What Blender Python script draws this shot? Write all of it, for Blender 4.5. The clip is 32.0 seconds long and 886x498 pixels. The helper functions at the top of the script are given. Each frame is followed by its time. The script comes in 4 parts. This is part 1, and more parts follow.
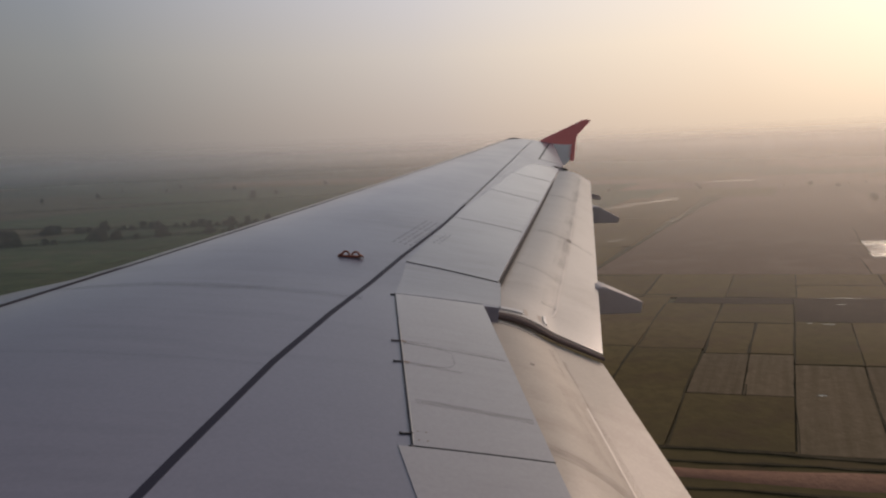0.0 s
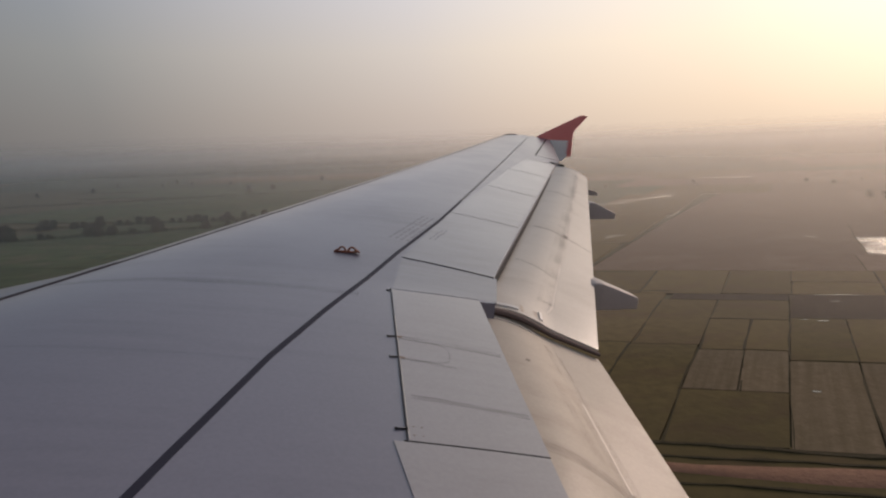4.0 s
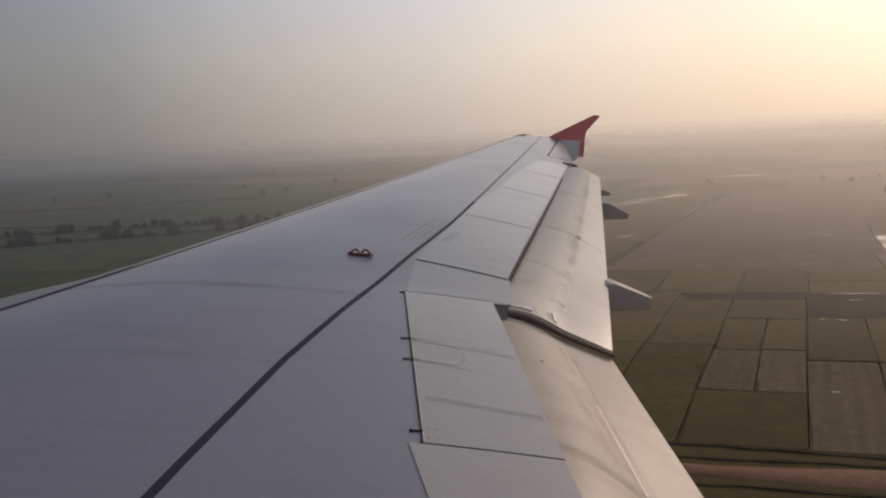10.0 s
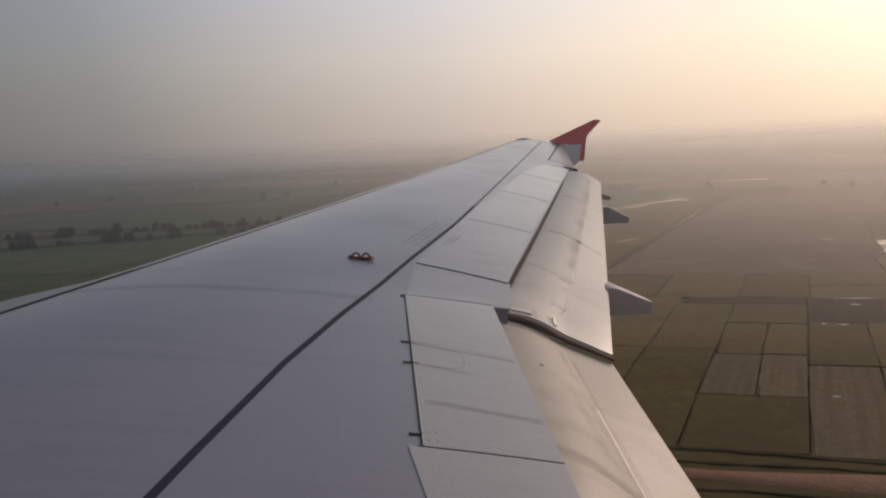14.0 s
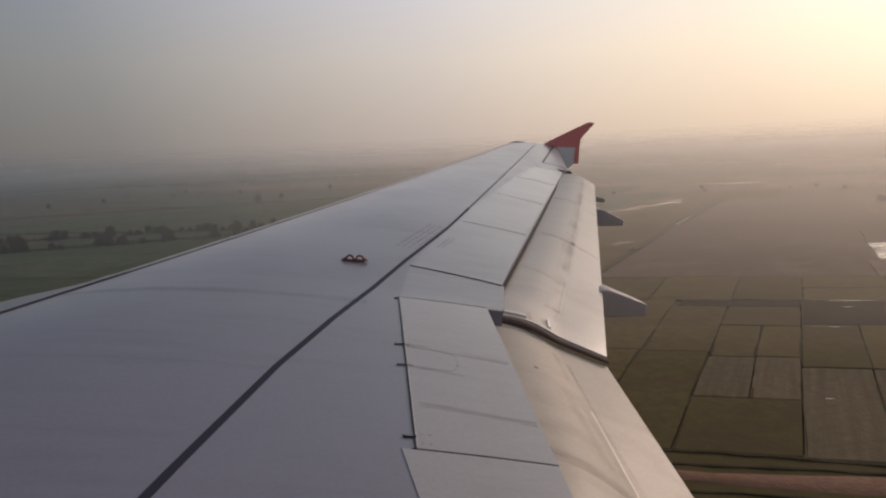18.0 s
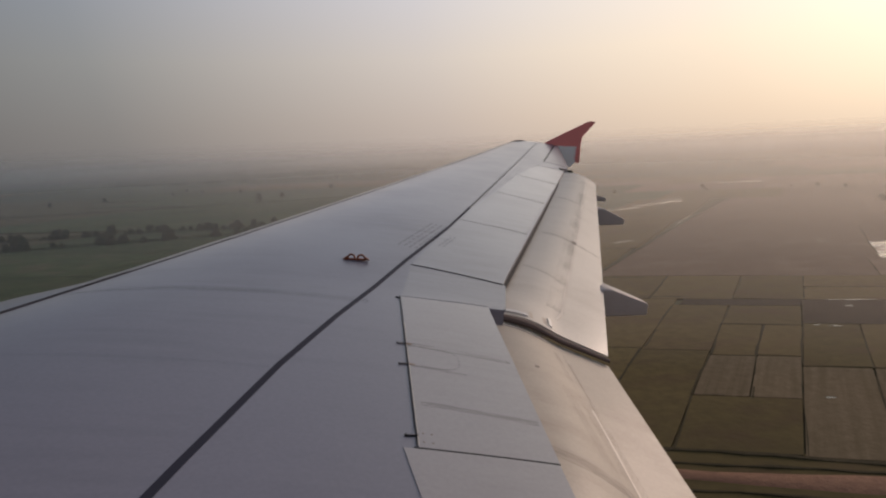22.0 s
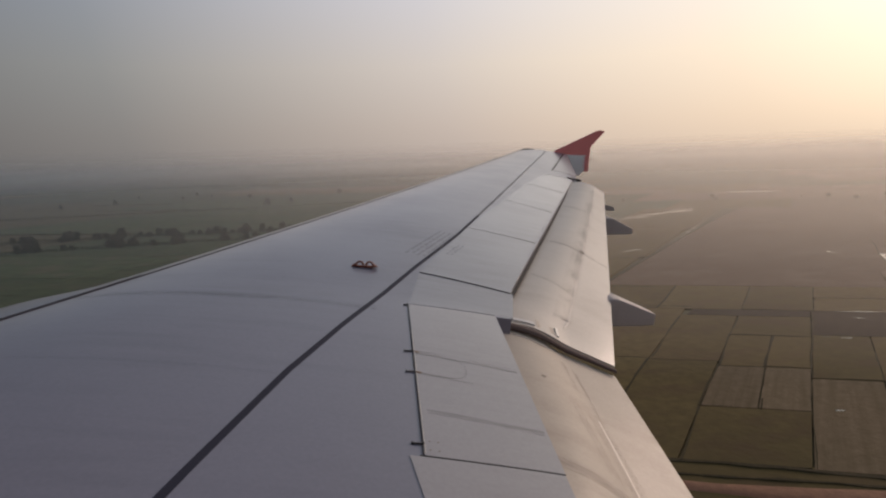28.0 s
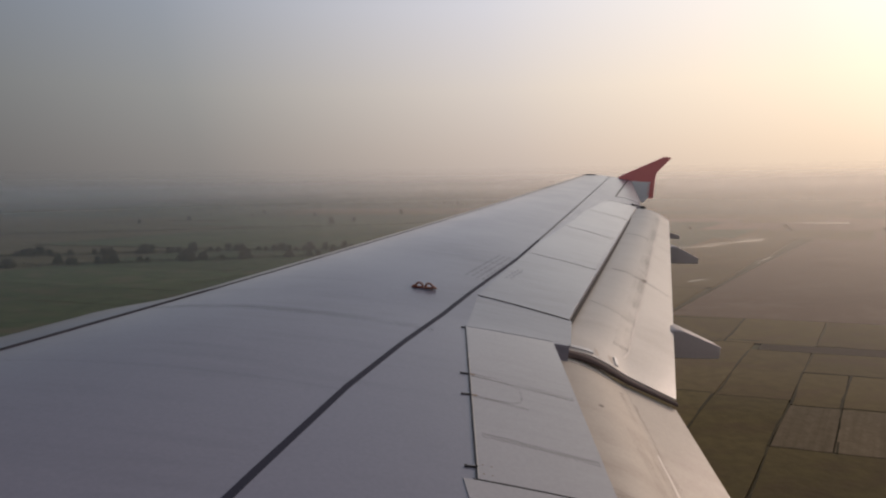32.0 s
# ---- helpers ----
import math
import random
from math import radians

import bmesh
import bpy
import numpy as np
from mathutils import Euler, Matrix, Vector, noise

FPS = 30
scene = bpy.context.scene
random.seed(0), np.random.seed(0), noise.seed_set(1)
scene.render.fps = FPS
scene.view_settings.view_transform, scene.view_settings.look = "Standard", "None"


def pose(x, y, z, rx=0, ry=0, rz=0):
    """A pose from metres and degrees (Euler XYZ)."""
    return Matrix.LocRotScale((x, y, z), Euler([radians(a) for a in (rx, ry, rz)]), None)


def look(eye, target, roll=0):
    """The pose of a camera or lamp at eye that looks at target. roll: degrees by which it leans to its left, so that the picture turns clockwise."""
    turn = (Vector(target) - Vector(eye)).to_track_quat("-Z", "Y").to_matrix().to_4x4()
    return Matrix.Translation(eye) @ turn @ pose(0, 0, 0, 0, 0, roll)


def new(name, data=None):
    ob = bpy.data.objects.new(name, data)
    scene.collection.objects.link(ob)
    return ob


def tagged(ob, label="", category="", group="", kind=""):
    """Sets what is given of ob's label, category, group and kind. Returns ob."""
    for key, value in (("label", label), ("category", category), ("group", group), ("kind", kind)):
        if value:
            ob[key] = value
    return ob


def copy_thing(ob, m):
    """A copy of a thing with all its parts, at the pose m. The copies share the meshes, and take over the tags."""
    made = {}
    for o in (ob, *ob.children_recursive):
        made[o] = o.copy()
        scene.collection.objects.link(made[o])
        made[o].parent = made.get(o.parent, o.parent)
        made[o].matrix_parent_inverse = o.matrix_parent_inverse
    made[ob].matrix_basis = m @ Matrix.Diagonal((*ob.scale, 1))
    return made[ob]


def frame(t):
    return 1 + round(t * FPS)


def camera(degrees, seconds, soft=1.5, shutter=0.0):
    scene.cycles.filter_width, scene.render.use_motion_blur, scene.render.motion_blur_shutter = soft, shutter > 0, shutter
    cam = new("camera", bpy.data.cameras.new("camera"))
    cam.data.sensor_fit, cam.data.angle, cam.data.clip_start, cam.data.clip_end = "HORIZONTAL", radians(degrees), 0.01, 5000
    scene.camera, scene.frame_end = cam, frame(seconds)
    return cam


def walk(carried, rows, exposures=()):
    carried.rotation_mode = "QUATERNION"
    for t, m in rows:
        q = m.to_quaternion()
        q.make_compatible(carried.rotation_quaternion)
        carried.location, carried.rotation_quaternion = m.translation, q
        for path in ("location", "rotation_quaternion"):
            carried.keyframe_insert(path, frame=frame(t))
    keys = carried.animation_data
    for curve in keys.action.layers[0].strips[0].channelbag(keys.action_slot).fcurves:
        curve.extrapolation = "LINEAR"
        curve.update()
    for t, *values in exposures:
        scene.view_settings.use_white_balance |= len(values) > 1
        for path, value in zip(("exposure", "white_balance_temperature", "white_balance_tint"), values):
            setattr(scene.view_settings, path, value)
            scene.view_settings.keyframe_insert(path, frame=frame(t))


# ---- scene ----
cam = camera(69.96, 32.0, soft=2.2)
PATH = [
    (0, -0.003, 0.012, 49.996, 81.019, 2.375, -8.512),
    (0.5, 0.002, 0.002, 49.999, 81.097, 2.592, -8.390),
    (1, 0.005, -0.010, 50.006, 81.061, 2.447, -8.169),
    (1.5, 0.002, -0.010, 50.003, 81.036, 2.446, -8.220),
    (2, 0.001, -0.003, 50.003, 80.994, 2.574, -8.308),
    (2.5, 0.001, -0.008, 50.004, 80.860, 2.396, -8.348),
    (3, -0.004, -0.003, 50.004, 80.600, 2.331, -8.813),
    (3.5, -0.002, 0.010, 49.996, 80.547, 2.233, -8.736),
    (5.5, 0.002, -0.001, 49.996, 81.234, 2.109, -9.029),
    (6, 0.002, -0.015, 50.006, 81.318, 2.392, -8.438),
    (6.5, -0.002, -0.014, 50.007, 81.253, 2.655, -8.429),
    (7, 0.003, 0.002, 49.998, 81.188, 2.627, -8.293),
    (7.5, 0.001, -0.005, 50.003, 81.081, 2.604, -8.157),
    (8, -0.001, -0.005, 50.003, 81.014, 2.636, -8.039),
    (8.5, 0.002, 0.007, 49.992, 81.074, 2.677, -7.923),
    (9, -0.000, -0.000, 50.000, 80.964, 2.667, -7.842),
    (9.5, 0.003, 0.004, 49.995, 80.896, 2.572, -7.838),
    (10, -0.003, -0.000, 50.005, 80.753, 2.761, -7.712),
    (10.5, 0.004, -0.003, 50.002, 80.733, 2.696, -7.699),
    (11, 0.006, 0.007, 49.997, 80.685, 2.577, -7.561),
    (11.5, 0.001, 0.001, 50.001, 80.676, 2.408, -7.807),
    (12, 0.003, 0.005, 49.995, 80.882, 2.517, -7.749),
    (12.5, -0.001, 0.005, 49.999, 81.026, 2.286, -7.894),
    (13, 0.002, 0.000, 49.997, 81.258, 2.466, -7.810),
    (13.5, 0.003, -0.018, 50.010, 81.151, 2.621, -7.520),
    (14, 0.000, -0.010, 50.006, 81.098, 2.675, -7.614),
    (14.5, 0.004, 0.007, 49.997, 81.043, 2.842, -7.780),
    (16.5, -0.002, -0.004, 50.003, 80.939, 2.623, -7.896),
    (17, 0.001, -0.001, 49.999, 81.195, 2.640, -7.925),
    (17.5, 0.006, -0.025, 50.009, 81.356, 2.771, -7.847),
    (18, 0.004, -0.003, 49.999, 81.342, 2.636, -8.115),
    (18.5, 0.001, -0.003, 50.006, 81.106, 2.703, -8.037),
    (19, 0.002, 0.009, 49.994, 80.983, 2.774, -8.043),
    (19.5, -0.002, -0.008, 50.008, 80.823, 2.538, -8.038),
    (20, 0.001, -0.019, 50.011, 80.943, 2.774, -7.799),
    (20.5, -0.001, 0.002, 50.000, 81.135, 2.630, -7.518),
    (21, -0.006, -0.005, 50.002, 81.227, 2.431, -7.735),
    (21.5, -0.000, -0.022, 50.012, 81.195, 2.602, -7.852),
    (22, -0.000, -0.005, 50.001, 81.254, 2.666, -8.046),
    (22.5, -0.004, -0.002, 49.999, 81.287, 2.547, -8.216),
    (23, -0.003, -0.008, 50.003, 81.324, 2.513, -8.275),
    (23.5, 0.000, -0.016, 50.011, 81.249, 2.497, -8.329),
    (24, -0.001, -0.005, 50.005, 81.346, 2.604, -8.501),
    (24.5, -0.003, -0.001, 50.003, 81.353, 2.676, -8.395),
    (25, -0.001, -0.004, 50.005, 81.343, 2.460, -8.182),
    (25.5, -0.002, -0.000, 50.001, 81.407, 2.612, -7.929),
    (27.5, -0.002, -0.018, 50.013, 81.849, 2.423, -7.506),
    (28, -0.007, -0.029, 50.019, 81.876, 2.062, -7.261),
    (28.5, -0.007, -0.031, 50.026, 81.872, 2.111, -6.620),
    (29, -0.006, -0.021, 50.017, 82.106, 2.087, -6.240),
    (29.5, -0.003, -0.050, 50.033, 82.124, 1.929, -5.512),
    (30, -0.008, -0.037, 50.020, 82.447, 1.939, -4.537),
    (30.5, -0.007, -0.053, 50.032, 82.903, 1.348, -3.293),
    (31, -0.012, -0.063, 50.031, 83.517, 1.220, -3.158),
    (31.5, -0.010, -0.064, 50.031, 83.781, 1.263, -2.350),
    (32, -0.013, -0.069, 50.028, 84.063, 0.960, -1.729),
]
walk(cam, [(t, pose(x, y, z, rx, ry, rz)) for t, x, y, z, rx, ry, rz in PATH],
     exposures=((0.0, -0.02), (3.0, 0.10), (6.0, 0.12), (9.0, 0.06), (13.0, 0.08), (17.0, 0.03), (19.0, 0.02), (25.0, 0.03), (28.0, 0.03), (32.0, 0.12)))

# ---- light: hazy late-afternoon sky, low soft sun behind and outboard of the wing ----
SUN_AZ, SUN_EL = 56.0, 14.5          # degrees from +Y towards +X, and above the horizon
SUN_DIR = Vector((math.sin(radians(SUN_AZ)) * math.cos(radians(SUN_EL)),
                  math.cos(radians(SUN_AZ)) * math.cos(radians(SUN_EL)), math.sin(radians(SUN_EL))))


def nd(nt, kind, **inputs):
    n = nt.nodes.new(kind)
    for k, v in inputs.items():
        n.inputs[k.replace("_", " ")].default_value = v
    return n


def math_node(nt, op, a, b=None, clamp=False):
    n = nt.nodes.new("ShaderNodeMath")
    n.operation, n.use_clamp = op, clamp
    for i, v in enumerate((a, b)):
        if v is None:
            continue
        if isinstance(v, (int, float)):
            n.inputs[i].default_value = v
        else:
            nt.links.new(v, n.inputs[i])
    return n.outputs[0]


def mix_col(nt, fac, a, b, mode="MIX"):
    n = nt.nodes.new("ShaderNodeMix")
    n.data_type, n.blend_type = "RGBA", mode
    for sock, v in ((n.inputs[0], fac), (n.inputs[6], a), (n.inputs[7], b)):
        if isinstance(v, (int, float)):
            sock.default_value = v
        elif isinstance(v, tuple):
            sock.default_value = (*v, 1)
        else:
            nt.links.new(v, sock)
    return n.outputs[2]


def ramp(nt, fac, stops):
    n = nt.nodes.new("ShaderNodeValToRGB")
    el = n.color_ramp.elements
    while len(el) < len(stops):
        el.new(0.5)
    for e, (p, c) in zip(el, stops):
        e.position, e.color = p, (*c, 1)
    nt.links.new(fac, n.inputs[0])
    return n.outputs[0]


world = bpy.data.worlds.new("hazy_sky")
scene.world = world
world.use_nodes = True
wt = world.node_tree
wt.nodes.clear()
sky = wt.nodes.new("ShaderNodeTexSky")
sky.sky_type, sky.sun_disc = "NISHITA", False
sky.sun_elevation, sky.sun_rotation = radians(SUN_EL), radians(SUN_AZ)
sky.air_density, sky.dust_density, sky.ozone_density = 1.0, 4.0, 1.0
tc = wt.nodes.new("ShaderNodeTexCoord")
sep = wt.nodes.new("ShaderNodeSeparateXYZ")
wt.links.new(tc.outputs["Generated"], sep.inputs[0])
dot = wt.nodes.new("ShaderNodeVectorMath")
dot.operation = "DOT_PRODUCT"
dot.inputs[1].default_value = SUN_DIR
wt.links.new(tc.outputs["Generated"], dot.inputs[0])
toward = math_node(wt, "ADD", math_node(wt, "MULTIPLY", dot.outputs["Value"], 0.5), 0.5)
rise = math_node(wt, "MAXIMUM", sep.outputs["Z"], 0.0)
# dusty air: dull grey away from the sun, cream towards it; bluer and clearer higher up
dust = ramp(wt, toward, [(0.0, (0.32, 0.295, 0.29)), (0.28, (0.215, 0.205, 0.21)), (0.5, (0.14, 0.136, 0.136)), (0.63, (0.235, 0.221, 0.212)), (0.83, (0.55, 0.462, 0.408)), (0.9525, (0.83, 0.655, 0.505)), (1.0, (0.98, 0.79, 0.60))])
lift = ramp(wt, math_node(wt, "MULTIPLY", rise, 1.0), [(0.0, (0.45, 0.442, 0.442)), (0.05, (0.50, 0.50, 0.50)), (0.14, (0.575, 0.605, 0.62)), (0.26, (0.56, 0.65, 0.785)), (0.42, (0.33, 0.42, 0.53)), (1.0, (0.22, 0.30, 0.42))])
air0 = mix_col(wt, 1.0, dust, lift, "MULTIPLY")
air1 = mix_col(wt, 1.0, air0, (2.0, 2.0, 2.0), "MULTIPLY")
air = mix_col(wt, 0.004, air1, sky.outputs[0], "ADD")
bg = wt.nodes.new("ShaderNodeBackground")
bg.inputs["Strength"].default_value = 1.0
wt.links.new(air, bg.inputs["Color"])
wo = wt.nodes.new("ShaderNodeOutputWorld")
wt.links.new(bg.outputs[0], wo.inputs[0])

sun_data = bpy.data.lights.new("sun", "SUN")
sun_data.energy, sun_data.angle, sun_data.color = 1.62, radians(24.0), (1.0, 0.745, 0.60)
sun = new("sun", sun_data)
sun.matrix_world = look(SUN_DIR * 400, (0, 0, 0))


# ---- materials ----
def material(name, colour, rough=0.6, metal=0.0, spec=0.5):
    m = bpy.data.materials.new(name)
    m.use_nodes = True
    b = m.node_tree.nodes["Principled BSDF"]
    b.inputs["Base Color"].default_value = (*colour, 1)
    b.inputs["Roughness"].default_value = rough
    b.inputs["Metallic"].default_value = metal
    b.inputs["Specular IOR Level"].default_value = spec
    return m, m.node_tree, b


def noise_tex(nt, scale, detail=4.0, stretch=None, rough=0.55, turn=0.0):
    c = nt.nodes.new("ShaderNodeTexCoord")
    n = nd(nt, "ShaderNodeTexNoise", Scale=scale, Detail=detail, Roughness=rough)
    if stretch:
        mp = nt.nodes.new("ShaderNodeMapping")
        mp.inputs["Scale"].default_value = stretch
        if turn:
            vr = nt.nodes.new("ShaderNodeVectorRotate")
            vr.rotation_type = "Z_AXIS"
            vr.inputs["Angle"].default_value = turn
            nt.links.new(c.outputs["Object"], vr.inputs["Vector"])
            nt.links.new(vr.outputs[0], mp.inputs[0])
        else:
            nt.links.new(c.outputs["Object"], mp.inputs[0])
        nt.links.new(mp.outputs[0], n.inputs["Vector"])
    else:
        nt.links.new(c.outputs["Object"], n.inputs["Vector"])
    return n.outputs["Fac"]


def bump(nt, b, height, strength, dist):
    n = nd(nt, "ShaderNodeBump", Strength=strength, Distance=dist)
    nt.links.new(height, n.inputs["Height"])
    nt.links.new(n.outputs[0], b.inputs["Normal"])


def paint(name, colour, dirt, rough=0.42, streak=(0.6, 6.0, 6.0), amount=0.5, coat=0.0, spec=0.5):
    """Weathered aircraft paint: airflow streaks, blotches and a fine waviness of the skin."""
    m, nt, b = material(name, colour, rough, spec=spec)
    b.inputs["Coat Weight"].default_value, b.inputs["Coat Roughness"].default_value = coat, 0.17
    s = ramp(nt, noise_tex(nt, 1.6, 6.0, streak), [(0.42, (0, 0, 0)), (0.72, (1, 1, 1))])
    g = ramp(nt, noise_tex(nt, 0.9, 5.0), [(0.35, (0, 0, 0)), (0.75, (1, 1, 1))])
    f = math_node(nt, "MULTIPLY", s, g)
    f = math_node(nt, "MULTIPLY", f, amount)
    c1 = mix_col(nt, f, colour, dirt)
    grain = ramp(nt, noise_tex(nt, 45.0, 3.0), [(0.3, (0.94, 0.94, 0.94)), (0.7, (1.03, 1.03, 1.03))])
    nt.links.new(mix_col(nt, 1.0, c1, grain, "MULTIPLY"), b.inputs["Base Color"])
    rr = math_node(nt, "ADD", rough, math_node(nt, "MULTIPLY", g, 0.12))
    nt.links.new(rr, b.inputs["Roughness"])
    bump(nt, b, noise_tex(nt, 1.1, 2.0), 0.10, 0.02)
    return m


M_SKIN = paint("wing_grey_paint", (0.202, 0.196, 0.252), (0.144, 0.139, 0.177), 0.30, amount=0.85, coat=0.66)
M_SPOILER = paint("spoiler_paint", (0.340, 0.316, 0.336), (0.243, 0.218, 0.226), 0.30, (0.5, 9.0, 9.0), 0.8, coat=0.9)
M_PANEL = paint("panel_paint", (0.252, 0.240, 0.280), (0.184, 0.173, 0.195), 0.30, (0.5, 9.0, 9.0), 0.85, coat=1.0)
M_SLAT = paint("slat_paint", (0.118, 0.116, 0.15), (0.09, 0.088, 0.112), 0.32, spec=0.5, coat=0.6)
# lighter and warmer than the wing's grey: sunlight put into the flap colour
M_FLAP_SUNLIT = paint("sunlit_flap_paint", (0.560, 0.512, 0.470), (0.41, 0.358, 0.314), 0.50, (0.45, 3.2, 3.2), 0.85, spec=0.5, coat=0.22)
# brown stains, plus a darker base that tones down the sun on this flap
M_FLAP_DIM_DIRTY = paint("dimmed_stained_flap_paint", (0.420, 0.369, 0.322), (0.27, 0.218, 0.176), 0.58, (0.45, 3.2, 3.2), 0.9, spec=0.4, coat=0.08)
M_AILERON = paint("aileron_paint", (0.40, 0.38, 0.405), (0.31, 0.29, 0.305), 0.36, (0.5, 7.0, 7.0), 0.6, coat=0.5)
M_FAIRING = paint("fairing_paint", (0.46, 0.40, 0.395), (0.33, 0.28, 0.28), 0.45)
M_RED = paint("fence_red_paint", (0.88, 0.26, 0.25), (0.74, 0.22, 0.21), 0.35, amount=0.3)
M_HULL = paint("hull_white_paint", (0.7, 0.7, 0.7), (0.55, 0.54, 0.53), 0.35)
M_CABIN, _, _ = material("cabin_lining", (0.25, 0.24, 0.23), 0.8)
M_FENCE_GREY = paint("fence_grey_paint", (0.93, 0.90, 0.93), (0.84, 0.81, 0.83), 0.35)
M_LINE, _, _ = material("black_sealant", (0.026, 0.026, 0.045), 0.7, spec=0.25)
M_GROOVE, _, _ = material("slat_groove", (0.060, 0.060, 0.075), 0.7, spec=0.2)
M_FADED, _, _ = material("faded_sealant", (0.112, 0.109, 0.126), 0.5, spec=0.5)
M_GAP, _, _ = material("dark_gap", (0.012, 0.012, 0.014), 0.8)
M_RUBBER, nt_, b_ = material("flap_seal_rubber", (0.135, 0.102, 0.096), 0.9, spec=0.25)
bump(nt_, b_, noise_tex(nt_, 60.0), 0.3, 0.004)
M_BRACKET, _, _ = material("white_bracket_paint", (0.66, 0.63, 0.62), 0.35)
M_HOOK = paint("orange_fitting", (0.24, 0.07, 0.038), (0.08, 0.03, 0.02), 0.5, amount=0.9)
M_STENCIL = paint("faded_stencil", (0.146, 0.142, 0.188), (0.118, 0.114, 0.150), 0.36, coat=0.6)
M_JOINT, _, _ = material("fine_joint", (0.10, 0.095, 0.095), 0.7)
M_SEAM, _, _ = material("flap_seam_paint", (0.64, 0.59, 0.545), 0.5)
M_WORN, _, _ = material("worn_pale_edge", (0.60, 0.55, 0.51), 0.5)
M_PLATE = paint("beige_plate_paint", (0.46, 0.39, 0.33), (0.3, 0.25, 0.2), 0.55)
M_STREAK, nt_, b_ = material("dirt_streak", (0.11, 0.085, 0.07), 0.8)
b_.inputs["Alpha"].default_value = 0.3
a_ = ramp(nt_, noise_tex(nt_, 9.0, 5.0, (0.4, 6.0, 1.0)), [(0.35, (0, 0, 0)), (0.75, (1, 1, 1))])
nt_.links.new(math_node(nt_, "MULTIPLY", a_, 0.14), b_.inputs["Alpha"])
M_BAND, nt_, b_ = material("dirt_band", (0.03, 0.03, 0.04), 0.6)
a_ = ramp(nt_, noise_tex(nt_, 3.0, 5.0, (0.5, 3.0, 1.0)), [(0.30, (0.25, 0.25, 0.25)), (0.75, (1, 1, 1))])
nt_.links.new(math_node(nt_, "MULTIPLY", a_, 0.055), b_.inputs["Alpha"])
M_SMEAR, nt_, b_ = material("brown_smear", (0.10, 0.075, 0.06), 0.8)
a_ = ramp(nt_, noise_tex(nt_, 2.2, 9.0, None, 0.68), [(0.36, (0, 0, 0)), (0.74, (1, 1, 1))])
nt_.links.new(math_node(nt_, "MULTIPLY", a_, 0.14), b_.inputs["Alpha"])
M_SCUFF, _, _ = material("dark_scuff", (0.20, 0.175, 0.155), 0.7)
M_RUST, _, _ = material("rust_stain", (0.22, 0.15, 0.11), 0.7)


def ground_mat(name, ca, cb, cc, s_big, s_small, rough=0.95, bumpy=0.4, rnd=0.3, stretch=None, patch=None, turn=0.0):
    m, nt, b = material(name, ca, rough, spec=0.15)
    big = ramp(nt, noise_tex(nt, s_big, 5.0, stretch, 0.55, turn), [(0.36, (0, 0, 0)), (0.66, (1, 1, 1))])
    sm = ramp(nt, noise_tex(nt, s_small, 6.0), [(0.38, (0, 0, 0)), (0.68, (1, 1, 1))])
    c = mix_col(nt, big, ca, cb)
    c = mix_col(nt, math_node(nt, "MULTIPLY", sm, 0.6), c, cc)
    if patch:
        pf = ramp(nt, noise_tex(nt, 0.045, 7.0, (1.0, 1.7, 1.0), 0.62), [(0.50, (0, 0, 0)), (0.66, (1, 1, 1))])
        c = mix_col(nt, math_node(nt, "MULTIPLY", pf, 0.75), c, patch)
    oi = nt.nodes.new("ShaderNodeObjectInfo")
    v = math_node(nt, "ADD", 1.0 - rnd / 2, math_node(nt, "MULTIPLY", oi.outputs["Random"], rnd))
    comb = nt.nodes.new("ShaderNodeCombineColor")
    for i in range(3):
        nt.links.new(v, comb.inputs[i])
    nt.links.new(mix_col(nt, 1.0, c, comb.outputs[0], "MULTIPLY"), b.inputs["Base Color"])
    bump(nt, b, noise_tex(nt, s_small * 2, 5.0), bumpy, 0.5)
    return m


M_GREEN = ground_mat("rice_green", (0.128, 0.094, 0.036), (0.168, 0.120, 0.048), (0.092, 0.068, 0.028), 0.02, 0.35, bumpy=0.2, patch=(0.113, 0.072, 0.038))
M_OLIVE = ground_mat("rice_olive", (0.148, 0.106, 0.042), (0.182, 0.127, 0.053), (0.108, 0.077, 0.032), 0.02, 0.3, bumpy=0.2, patch=(0.132, 0.081, 0.045))
M_BROWN = ground_mat("ploughed_brown", (0.198, 0.134, 0.096), (0.234, 0.160, 0.114), (0.157, 0.108, 0.077), 0.015, 0.25, bumpy=0.2, patch=(0.237, 0.171, 0.123))
M_LUSH = ground_mat("rice_lush", (0.058, 0.084, 0.040), (0.088, 0.108, 0.050), (0.043, 0.055, 0.031), 0.012, 0.12, bumpy=0.2, patch=(0.116, 0.097, 0.062))
M_TAN = ground_mat("stubble_tan", (0.264, 0.187, 0.132), (0.308, 0.220, 0.160), (0.176, 0.127, 0.094), 0.02, 0.3, bumpy=0.2)
M_SCRUB = ground_mat("scrub_dark", (0.075, 0.062, 0.036), (0.098, 0.08, 0.047), (0.05, 0.042, 0.026), 0.03, 0.4, bumpy=0.4)
M_LAND = ground_mat("rough_farmland", (0.094, 0.086, 0.046), (0.116, 0.101, 0.057), (0.068, 0.061, 0.035), 0.01, 0.1, bumpy=0.2, patch=(0.099, 0.077, 0.050))
M_STUBBLE = ground_mat("straw_rows", (0.142, 0.104, 0.058), (0.198, 0.142, 0.088), (0.116, 0.085, 0.046), 0.10, 0.5, bumpy=0.3, stretch=(0.25, 7.0, 1.0), patch=(0.163, 0.118, 0.071), turn=radians(-53.2))
